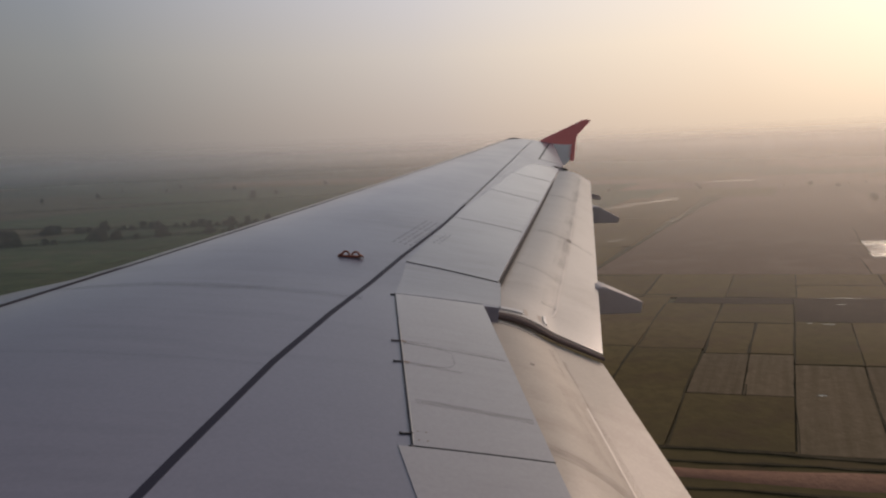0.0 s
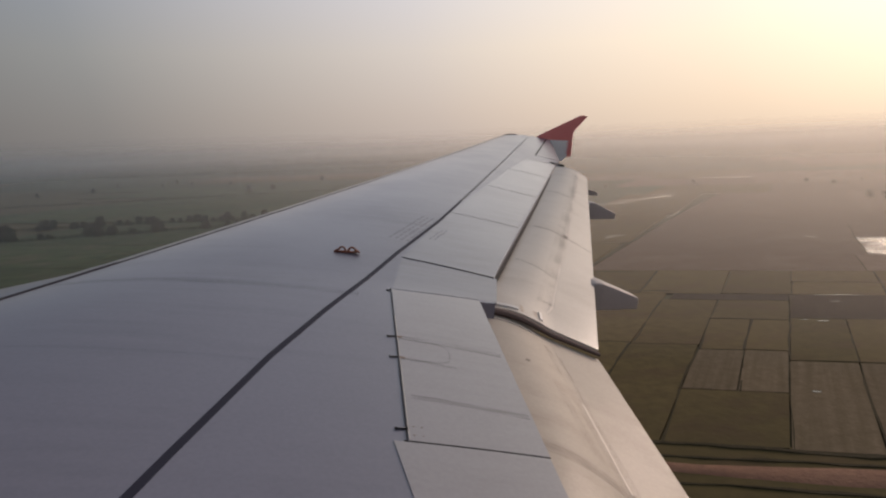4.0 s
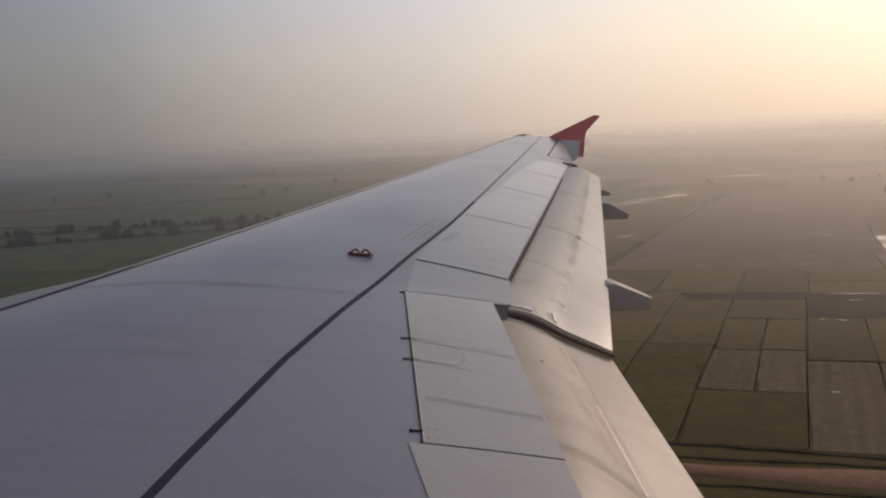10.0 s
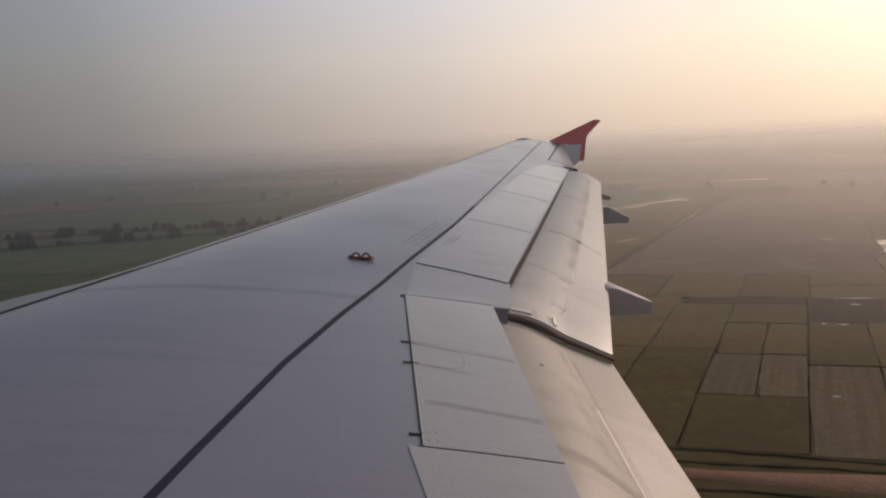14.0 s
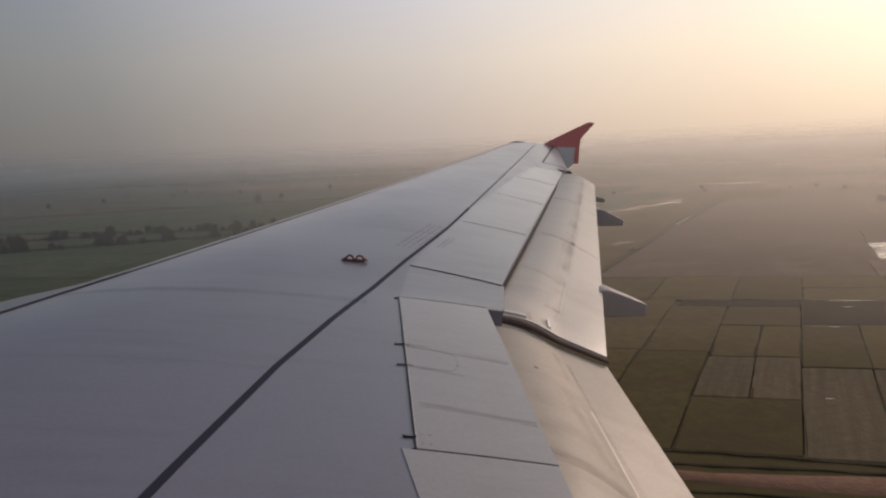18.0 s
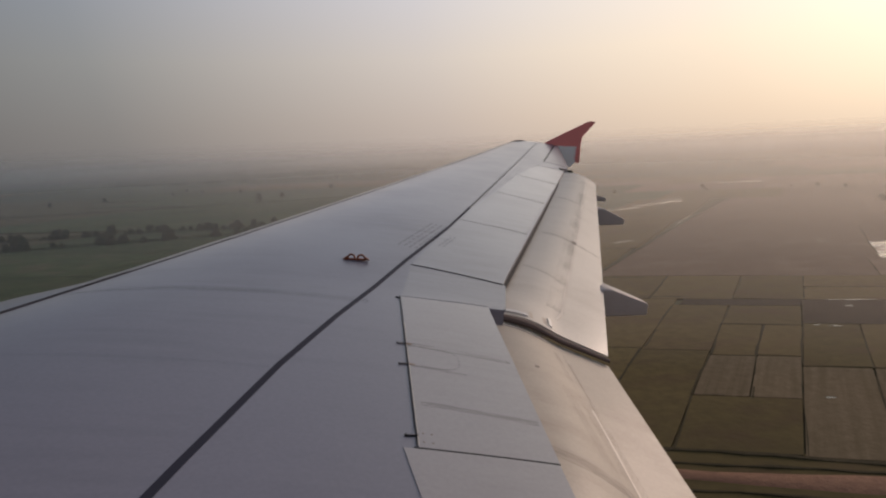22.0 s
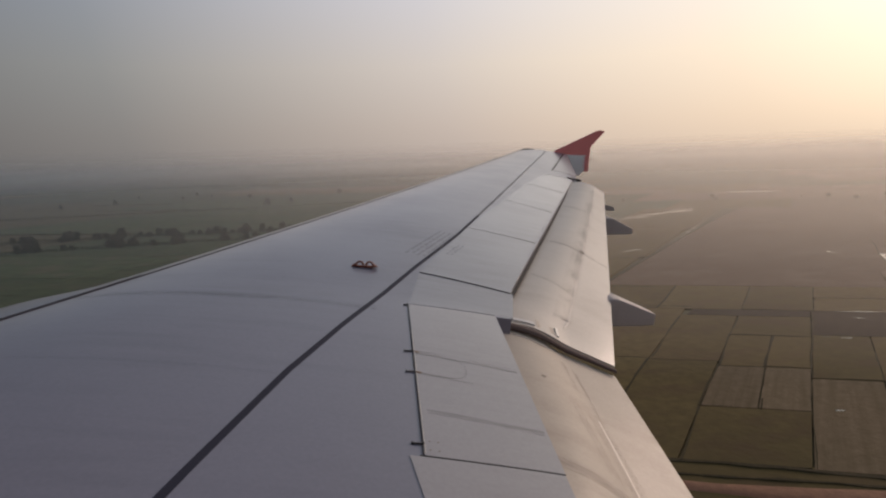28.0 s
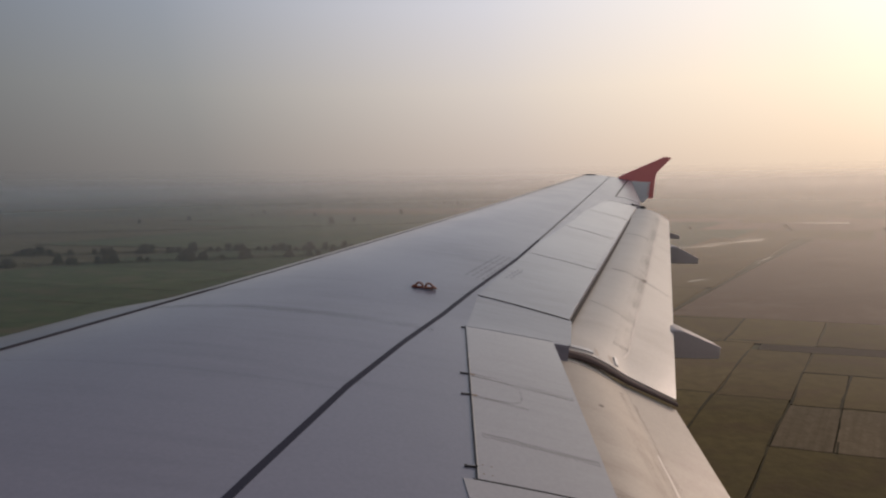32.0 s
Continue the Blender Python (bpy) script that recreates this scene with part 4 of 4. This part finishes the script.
# far patchwork beyond the single fields
def far_fields():
    verts, faces, mats = [], [], []
    r = random.Random(21)
    v = 700.0
    while v < 4300:
        dv = r.uniform(90, 260) * (0.6 + v / 2600)
        u = -2600.0
        while u < 2600:
            du = r.uniform(120, 460)
            ins = 5
            k = len(verts)
            z = 0.1
            for q in ((u + ins, v + ins), (u + du - ins, v + ins), (u + du - ins, v + dv - ins), (u + ins, v + dv - ins)):
                verts.append(plan(q[0] , q[1], z))
            faces.append((k, k + 1, k + 2, k + 3))
            wet = 0.15 if v < 1300 else 0.0
            mats.append(r.choices([0, 1, 2, 3, 4], [10, 0.7, 0.6, 0.25, wet] if u < -60 else [3, 4, 4, 2, wet])[0])
            u += du
        v += dv
    me = bpy.data.meshes.new("far_farmland")
    me.from_pydata(verts, [], faces)
    for m in (M_LUSH, M_OLIVE, M_BROWN, M_TAN, M_WATER):
        me.materials.append(m)
    me.polygons.foreach_set("material_index", mats)
    return tagged(new("far_farmland", me), "distant patchwork of green and brown fields", "farmland", kind="stuff")


far_fields()


# wide pond and flooded plots, behind the wing
field("pond", 440, 533, 288, 515, M_WATER, "wide rectangular pond reflecting the bright sky", "pond", 0.14)
for a, b in (((438.5, 286), (438.5, 517)), ((534.5, 286), (534.5, 517)), ((438, 286.5), (535, 286.5)), ((438, 516.5), (535, 516.5))):
    tagged(ridge("pond_bank", a, b, 3.5, 0.9, M_SCRUB, rnd=random.Random(14), step=5), "dark grassy earth bank around the pond", "bank", kind="structure")
field("pond", 234, 262, 212, 325, M_WATER, "still rectangular pond reflecting the bright sky", "pond", 0.14)
field("field", 263.5, 292, 212, 325, M_MUD, "flooded muddy field with patches of shining water", "flooded field", 0.14)
field("field", 206, 315, 126, 206, M_MUD, "flooded muddy field with patches of shining water", "flooded field", 0.14)


# ---- trees ----
def tree_proto(seed, h, w, leaves, mat, trunk_f=0.3, columnar=False, leaf=1.0):
    r = random.Random(seed)
    t = new("tree")
    rings = []
    for i in range(6):
        f = i / 5
        c = Vector((0.05 * h * f * math.sin(seed + 2 * f), 0.04 * h * f * math.cos(seed * 2 + f), h * 0.72 * f))
        rr = h * 0.028 * (1.25 - f)
        rings.append([c + Vector((rr * math.cos(a), rr * math.sin(a), 0)) for a in [2 * math.pi * j / 7 for j in range(7)]])
    part("trunk", loft(rings), M_BARK, t)
    clumps = []
    for k in range(40):
        a, f = r.uniform(0, 2 * math.pi), r.random()
        rad = w * 0.5 * (0.25 if columnar else 0.72) * math.sqrt(r.random()) * (1.05 - 0.5 * f)
        clumps.append((Vector((rad * math.cos(a), rad * math.sin(a), h * lerp(trunk_f, 0.9, f))), w * r.uniform(0.12, 0.22)))
        base_p = Vector((0, 0, h * lerp(0.15, 0.6, f)))
        d = clumps[-1][0] - base_p
        if k < 6:
            s = d.cross(Vector((0.3, 0.2, 1))).normalized()
            q = d.cross(s).normalized()
            rr = h * 0.010
            part("limb", loft([[base_p + d * g + (s * math.cos(b) + q * math.sin(b)) * rr * (1.2 - g) for b in (0, 2.1, 4.2)] for g in (0, 0.5, 1)]), M_BARK, t)
    verts, faces = [], []
    for i in range(leaves):
        c, rad = clumps[i % len(clumps)]
        d = Vector((r.gauss(0, 1), r.gauss(0, 1), r.gauss(0, 0.8)))
        q = c + d.normalized() * rad * r.random() ** 0.4 * r.uniform(0.7, 1.25)
        n = Vector((r.gauss(0, 1), r.gauss(0, 1), r.gauss(0.4, 1))).normalized()
        a = n.orthogonal().normalized()
        b = n.cross(a)
        s = w * r.uniform(0.018, 0.036) * leaf
        k = len(verts)
        verts += [q + a * s, q + b * s * 0.7, q - a * s, q - b * s * 0.7]
        faces.append((k, k + 1, k + 2, k + 3))
    me = bpy.data.meshes.new("crown")
    me.from_pydata(verts, [], faces)
    me.materials.append(mat)
    cr = new("crown", me)
    cr.parent = t
    return t


PROTOS = [tree_proto(1, 9, 10, 5200, M_LEAF, 0.2), tree_proto(2, 8.5, 11, 13000, M_LEAF_DRY, 0.1, leaf=0.68), tree_proto(3, 11, 9, 5200, M_LEAF, 0.2), tree_proto(4, 5.5, 8, 4200, M_LEAF_DRY, 0.08), tree_proto(5, 13, 5, 4200, M_LEAF, 0.15, True)]
LABELS = ["dark broad-crowned tree standing in the fields", "low wide dark tree beside a field", "tall dark leafy tree in a hedge row", "small dry brownish tree in the hedge", "slim tall dark tree"]
used = [False] * len(PROTOS)


trng = random.Random(52)


def tree(x, y, kind, s=1.0, group=""):
    m = Matrix.Translation((x, y, -0.3)) @ Matrix.Rotation(trng.uniform(0, 6.28), 4, "Z") @ Matrix.Diagonal((s, s, s * trng.uniform(0.85, 1.15), 1))
    if used[kind]:
        t = copy_thing(PROTOS[kind], m)
    else:
        t = PROTOS[kind]
        t.matrix_basis = m
        used[kind] = True
    tagged(t, LABELS[kind], "tree", group)
    return t


# hedge row with trees across the green fields ahead of the leading edge
HEDGE = [(-420, 505), (-290, 490), (-150, 500), (-76, 492), (20, 520)]
for (xa, ya), (xb, yb) in zip(HEDGE, HEDGE[1:]):
    n = int(math.hypot(xb - xa, yb - ya) / 6)
    for k in range(n):
        f = (k + trng.uniform(-0.3, 0.3)) / n
        if trng.random() < 0.8:
            tree(lerp(xa, xb, f), lerp(ya, yb, f) + trng.uniform(-4, 4), trng.choice([0, 0, 1, 1, 2, 3, 3, 3]), trng.uniform(0.55, 1.25), "hedge row trees")
for k in range(26):
    f = trng.random()
    tree(lerp(-330, -60, f), lerp(415, 452, f) + trng.gauss(0, 5), trng.choice([0, 1, 2, 3]), trng.uniform(0.55, 1.3), "field edge trees")
for k in range(10):
    tree(trng.uniform(-420, 0), trng.uniform(800, 1250), trng.choice([0, 1, 2, 3]), trng.uniform(0.8, 1.5), "scattered field trees")
for k in range(40):
    f = k / 39
    p = plan(lerp(-150, 320, f) + trng.uniform(-9, 9), 505 + trng.uniform(-8, 8))
    if trng.random() < 0.42:
        tree(p.x, p.y + trng.gauss(0, 14), trng.choice([0, 1, 2, 3, 3, 3]), trng.uniform(0.3, 0.8), "distant tree line")
# grove beyond the pond
for k in range(16):
    p = plan(trng.uniform(100, 190), trng.uniform(300, 390))
    tree(p.x, p.y, trng.choice([0, 1, 2, 3]), trng.uniform(0.4, 0.75), "grove trees")


def hedge(pts, seed):
    """A low continuous hedge of leaf clumps along a line."""
    r = random.Random(seed)
    verts, faces = [], []
    for (xa, ya), (xb, yb) in zip(pts, pts[1:]):
        ln = math.hypot(xb - xa, yb - ya)
        for i in range(int(ln * 9)):
            f = r.random()
            h = 1.6 + 1.4 * noise.noise(Vector((f * ln * 0.06, xa, 0)))
            q = Vector((lerp(xa, xb, f) + r.gauss(0, 1.0), lerp(ya, yb, f) + r.gauss(0, 1.2), max(0.1, h * r.random())))
            n = Vector((r.gauss(0, 1), r.gauss(0, 1), r.gauss(0.4, 1))).normalized()
            a = n.orthogonal().normalized()
            b = n.cross(a)
            s = r.uniform(0.3, 0.6)
            k = len(verts)
            verts += [q + a * s, q + b * s * 0.7, q - a * s, q - b * s * 0.7]
            faces.append((k, k + 1, k + 2, k + 3))
    me = bpy.data.meshes.new("hedge")
    me.from_pydata(verts, [], faces)
    me.materials.append(M_LEAF)
    return tagged(new("hedge", me), "long low dark hedge between green fields", "hedge", kind="stuff")


hedge(HEDGE, 4)
hedge([(-340, 412), (-200, 432), (-60, 453)], 6)
hedge([(-700, 760), (-420, 742), (-200, 760), (60, 800)], 5)

# distant woods: clumps of foliage on long low belts
def woods():
    verts, faces = [], []
    r = random.Random(5)
    for belt in range(34):
        v = r.uniform(900, 3600)
        u0 = r.uniform(-2300, 1900)
        ln = r.uniform(150, 700)
        for i in range(int(ln / 5)):
            c = plan(u0 + ln * r.random(), v + r.uniform(-14, 14))
            hh = r.uniform(5, 13)
            for j in range(9):
                q = c + Vector((r.gauss(0, 3), r.gauss(0, 3), hh * r.uniform(0.1, 1)))
                n = Vector((r.gauss(0, 1), r.gauss(0, 1), r.gauss(0.3, 1))).normalized()
                a = n.orthogonal().normalized()
                b = n.cross(a)
                s = r.uniform(1.2, 2.6)
                k = len(verts)
                verts += [q + a * s, q + b * s, q - a * s, q - b * s]
                faces.append((k, k + 1, k + 2, k + 3))
    me = bpy.data.meshes.new("distant_woods")
    me.from_pydata(verts, [], faces)
    me.materials.append(M_LEAF)
    return tagged(new("distant_woods", me), "dark belts of distant trees in the haze", "woods", kind="stuff")


woods()


# ---- ground haze: painted on faint low sheets added far out, thin at the ground ----
def haze(radius, top, density, tone, left):
    m = bpy.data.materials.new("ground_haze_sheet")
    m.use_nodes = True
    nt = m.node_tree
    nt.nodes.clear()
    g = nt.nodes.new("ShaderNodeNewGeometry")
    s = nt.nodes.new("ShaderNodeSeparateXYZ")
    nt.links.new(g.outputs["Position"], s.inputs[0])
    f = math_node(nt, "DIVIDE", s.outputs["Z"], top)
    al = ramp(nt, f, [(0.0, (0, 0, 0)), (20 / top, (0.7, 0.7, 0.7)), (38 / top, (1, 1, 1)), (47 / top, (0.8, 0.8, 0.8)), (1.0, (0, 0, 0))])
    # opacity lowered away from the sun, imitating less forward scattering of its light
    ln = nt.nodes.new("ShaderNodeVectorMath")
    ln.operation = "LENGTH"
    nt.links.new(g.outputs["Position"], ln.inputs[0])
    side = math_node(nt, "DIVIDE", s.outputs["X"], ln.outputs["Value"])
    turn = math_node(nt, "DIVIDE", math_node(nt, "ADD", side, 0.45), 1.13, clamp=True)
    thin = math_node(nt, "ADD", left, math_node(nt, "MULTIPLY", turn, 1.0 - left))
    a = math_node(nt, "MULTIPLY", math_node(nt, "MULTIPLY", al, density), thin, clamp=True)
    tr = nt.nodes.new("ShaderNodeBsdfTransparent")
    # cool to cream across the arc: the sun's tint is painted into the sheet
    haze_tint = ramp(nt, turn, [(0.0, tuple(c * tone for c in (0.90, 0.905, 0.925))), (0.45, tuple(c * tone for c in (0.86, 0.84, 0.83))), (1.0, tuple(c * tone for c in (0.89, 0.835, 0.775)))])
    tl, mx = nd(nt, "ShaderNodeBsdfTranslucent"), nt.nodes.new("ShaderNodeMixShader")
    nt.links.new(haze_tint, tl.inputs["Color"])
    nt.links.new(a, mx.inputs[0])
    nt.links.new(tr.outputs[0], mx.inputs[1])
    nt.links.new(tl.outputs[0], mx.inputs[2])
    o = nt.nodes.new("ShaderNodeOutputMaterial")
    nt.links.new(mx.outputs[0], o.inputs[0])
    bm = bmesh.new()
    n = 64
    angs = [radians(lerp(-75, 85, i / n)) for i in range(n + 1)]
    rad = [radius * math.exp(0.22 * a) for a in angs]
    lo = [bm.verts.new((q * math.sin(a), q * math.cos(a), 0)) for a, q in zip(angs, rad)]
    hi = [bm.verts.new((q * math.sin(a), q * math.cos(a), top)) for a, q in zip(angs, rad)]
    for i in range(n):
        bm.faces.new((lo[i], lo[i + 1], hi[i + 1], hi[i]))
    return tagged(obj("backdrop", bm, m), "pale tinted sheet standing in for haze over the distant land", "haze", kind="structure")


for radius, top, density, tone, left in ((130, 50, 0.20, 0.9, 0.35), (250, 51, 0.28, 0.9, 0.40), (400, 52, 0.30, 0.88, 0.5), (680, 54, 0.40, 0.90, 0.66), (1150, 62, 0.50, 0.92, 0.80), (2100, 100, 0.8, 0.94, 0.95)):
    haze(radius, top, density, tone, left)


# ---- the airfield that the aircraft is bound for, further along its line ----
def flat(name, x0, x1, y0, y1, z, mat, label, cat, parent=None):
    bm = bmesh.new()
    top = [bm.verts.new((x, y, z)) for x, y in ((x0, y0), (x1, y0), (x1, y1), (x0, y1))]
    low = [bm.verts.new((x, y, z - 0.5)) for x, y in ((x0, y0), (x1, y0), (x1, y1), (x0, y1))]
    bm.faces.new(top)
    for i in range(4):
        bm.faces.new((low[i], low[(i + 1) % 4], top[(i + 1) % 4], top[i]))
    bmesh.ops.recalc_face_normals(bm, faces=bm.faces[:])
    ob = obj(name, bm, mat, parent, label if parent else "", smooth=False)
    return ob if parent else tagged(ob, label, cat, kind="structure")


# country between the paddies and the runway: rice plots, a signal ring, trees, rough scrub and bare red earth
crng = random.Random(77)
for i in range(7):
    for j in range(4):
        x0, y0 = -640 + 62 * i, 22 + 56 * j
        kind = KINDS[crng.choice(["green", "green", "olive"])]
        flat("rice_field", x0 + 0.7, x0 + 61.3, y0 + 0.7, y0 + 55.3, 0.06, kind[0], kind[1], kind[2])
        flat("bund", x0 - 0.6, x0 + 0.6, y0, y0 + 56, 0.26, M_BUND, "low dark earth bund between fields", "bund")
        flat("bund", x0 + 0.65, x0 + 61.35, y0 - 0.6, y0 + 0.6, 0.24, M_BUND, "low dark earth bund between fields", "bund")
tree(-528, 54, 1, 0.95)
for x, y, k in ((-555, 160, 0), (-561, 158, 1), (-547, 145, 0)):
    tree(x, y, k, crng.uniform(0.85, 1.1), "field trees")
bm = bmesh.new()
bm.faces.new([bm.verts.new((-587 + 4.4 * math.cos(a) * (1 + 0.2 * math.sin(3 * a)), 55 + 1.9 * math.sin(a) * (1 + 0.2 * math.sin(5 * a)), 0.075)) for a in [2 * math.pi * k / 40 for k in range(40)]])
tagged(obj("pond", bm, M_WATER, smooth=False), "small ragged pond beside dark scrub", "pond", kind="structure")
ring = new("signal_ring")
ring.location = (-650, 97, 0.06)
bm = bmesh.new()
inner = [[bm.verts.new((r * math.cos(a), r * math.sin(a), z)) for a in [2 * math.pi * k / 48 for k in range(48)]] for r, z in ((3.7, 0.02), (3.7, 0.10), (4.2, 0.10), (4.2, 0.02))]
for p, q in zip(inner, inner[1:]):
    for k in range(48):
        bm.faces.new((p[k], p[(k + 1) % 48], q[(k + 1) % 48], q[k]))
bmesh.ops.recalc_face_normals(bm, faces=bm.faces[:])
part("rim", bm, M_WHITE, ring, smooth=False)
for w, l, x in ((0.5, 4.6, 0.0), (2.6, 0.5, 2.05)):
    bm = bmesh.new()
    bmesh.ops.create_cube(bm, size=1, matrix=Matrix.Translation((x, 0, 0.06)) @ Matrix.Diagonal((l if w < 1 else 0.5, 0.5 if w < 1 else w, 0.08, 1)))
    part("bar", bm, M_WHITE, ring, smooth=False)
tagged(ring, "white painted signal ring with a landing tee on grass", "ground sign")
flat("scrub_ground", -1150, -645, 14, 150, 0.05, M_SCRUB, "dark rough ground under dry scrub", "scrub")
flat("bare_earth", -1150, -930, 2, 13.8, 0.06, M_ROAD, "bare red earth beside the scrub", "earth")


def scrub_growth():
    """Low brushy tufts over the rough ground."""
    verts, faces = [], []
    r = random.Random(17)
    for i in range(5200):
        x, y = r.uniform(-1145, -650), r.uniform(16, 145)
        d = noise.noise(Vector((x * 0.05, y * 0.05, 3.0)))
        if d < -0.15:
            continue
        h = 0.4 + 1.8 * max(0.0, d) + r.random() * 0.6
        for j in range(14):
            q = Vector((x + r.gauss(0, 0.9), y + r.gauss(0, 0.9), h * r.random()))
            n = Vector((r.gauss(0, 1), r.gauss(0, 1), r.gauss(0.4, 1))).normalized()
            a = n.orthogonal().normalized()
            w = n.cross(a)
            t = r.uniform(0.12, 0.3)
            k = len(verts)
            verts += [q + a * t, q + w * t * 0.6, q - a * t, q - w * t * 0.6]
            faces.append((k, k + 1, k + 2, k + 3))
    me = bpy.data.meshes.new("scrub_growth")
    me.from_pydata(verts, [], faces)
    me.materials.append(M_LEAF_DRY)
    return tagged(new("scrub_growth", me), "rough dry brown scrub with seeding grass", "scrub", kind="stuff")


scrub_growth()
for k in range(34):
    tree(crng.uniform(-820, -600), crng.uniform(42, 100), crng.choice([0, 1, 1, 3, 3]), crng.uniform(0.5, 0.95), "scrub trees")
for k in range(46):
    tree(-640 - 9.5 * k + crng.uniform(-4, 4), 190 + 0.12 * k + crng.uniform(-10, 10), crng.choice([0, 1, 2, 3]), crng.uniform(0.6, 1.2), "long hedge trees")

# the runway itself
runway = flat("runway", -3000, -1180, -23, 16, 0.12, M_ASPHALT, "grey asphalt runway with worn white markings", "runway")
flat("airfield_grass", -3050, -1150, 16.2, 78, 0.10, M_GRASS, "dry brown airfield grass beside the runway", "grass")
flat("airfield_grass", -3050, -1150, -90, -23.2, 0.10, M_GRASS, "dry brown airfield grass beside the runway", "grass")
flat("marking", -3000, -1185, 8.6, 9.5, 0.124, M_MARK, "worn white runway side stripe", "", runway)
for k in range(12):
    for y in (4.4, 6.2):
        flat("marking", -1330 - 150 * k - 24, -1330 - 150 * k, y, y + 0.9, 0.124, M_MARK, "worn white touchdown bar", "", runway)


def box(bm, c, s):
    bmesh.ops.create_cube(bm, size=1, matrix=Matrix.Translation(c) @ Matrix.Diagonal((*s, 1)))


def edge_lamp(x, y):
    t = new("runway_lamp")
    t.location = (x, y, 0.12)
    bm = bmesh.new()
    bmesh.ops.create_cone(bm, cap_ends=True, segments=4, radius1=0.75, radius2=0.62, depth=0.12, matrix=Matrix.Translation((0, 0, 0.06)) @ Matrix.Rotation(radians(45), 4, "Z"))
    part("pad", bm, M_CONCRETE, t, "square white concrete pad", smooth=False)
    bm = bmesh.new()
    bmesh.ops.create_cone(bm, cap_ends=True, segments=10, radius1=0.06, radius2=0.04, depth=0.25, matrix=Matrix.Translation((0, 0, 0.24)))
    part("stem", bm, M_BLACK, t)
    bm = bmesh.new()
    bmesh.ops.create_uvsphere(bm, u_segments=12, v_segments=8, radius=0.09, matrix=Matrix.Translation((0, 0, 0.42)))
    part("lens", bm, M_LAMPGLASS, t, "small clear glass lens")
    return tagged(t, "small runway edge lamp on a square white pad", "runway lamp", "runway edge lamps")


lamp = edge_lamp(-1290, 13.0)
for k in range(1, 18):
    copy_thing(lamp, Matrix.Translation((-1290 - 60 * k, 13.0, 0.12)))

# checkered equipment hut and its lattice mast
hut = new("equipment_hut")
hut.location = (-1522, 66, 0.0)
bm = bmesh.new()
box(bm, Vector((0, 0, 1.35)), (3.4, 2.6, 2.5))
bmesh.ops.bevel(bm, geom=bm.edges[:], offset=0.04, segments=1, affect="EDGES")
part("shell", bm, M_WHITE, hut, smooth=False)
bm = bmesh.new()
box(bm, Vector((0, 0, 2.66)), (3.6, 2.8, 0.12))
part("roof", bm, M_WHITE, hut, "flat white roof slab", smooth=False)
for i in range(3):
    for j in range(3):
        if (i + j) % 2:
            bm = bmesh.new()
            box(bm, Vector((-1.13 + 1.13 * i, -1.306, 0.55 + 0.8 * j)), (1.1, 0.012, 0.78))
            part("check", bm, M_BLACK, hut, "dark painted square", smooth=False)
            bm = bmesh.new()
            box(bm, Vector((1.706, -0.87 + 0.87 * i, 0.55 + 0.8 * j)), (0.012, 0.84, 0.78))
            part("check", bm, M_REDP, hut, "red painted square", smooth=False)
tagged(hut, "small white equipment hut painted in dark checks on grass", "hut")

mast = new("lattice_mast")
mast.location = (-1519.5, 70, 0.1)
for k in range(5):
    for sx in (-1, 1):
        for sy in (-1, 1):
            bm = bmesh.new()
            box(bm, Vector((sx * 0.32, sy * 0.32, 1.2 + 2.4 * k)), (0.07, 0.07, 2.4))
            part("leg", bm, M_REDP if k % 2 else M_WHITE, mast, smooth=False)
    for j in range(4):
        z = 0.3 + 2.4 * k + 0.6 * j
        for a in range(4):
            bm = bmesh.new()
            m = Matrix.Rotation(radians(90 * a), 4, "Z") @ Matrix.Translation((0, 0.32, z)) @ Matrix.Rotation(radians(40 if j % 2 else -40), 4, "Y") @ Matrix.Diagonal((0.8, 0.035, 0.035, 1))
            bmesh.ops.create_cube(bm, size=1, matrix=m)
            part("brace", bm, M_REDP if k % 2 else M_WHITE, mast, smooth=False)
for z in (11.2, 9.8, 10.5):
    bm = bmesh.new()
    bmesh.ops.create_cone(bm, cap_ends=True, segments=12, radius1=0.32, radius2=0.28, depth=0.2, matrix=Matrix.Translation((0.55, -0.2, z)) @ Matrix.Rotation(radians(90), 4, "X"))
    part("antenna", bm, M_BLACK, mast, "round dark antenna drum")
tagged(mast, "thin red and white lattice mast with antenna drums", "mast")

# belt of trees behind the airfield grass
for k in range(120):
    x = -1180 - 9.5 * k + rng.uniform(-4, 4)
    tree(x, 88 + rng.uniform(-6, 12), rng.choice([0, 0, 2, 1, 2, 4]), rng.uniform(0.8, 1.35), "airfield tree belt")
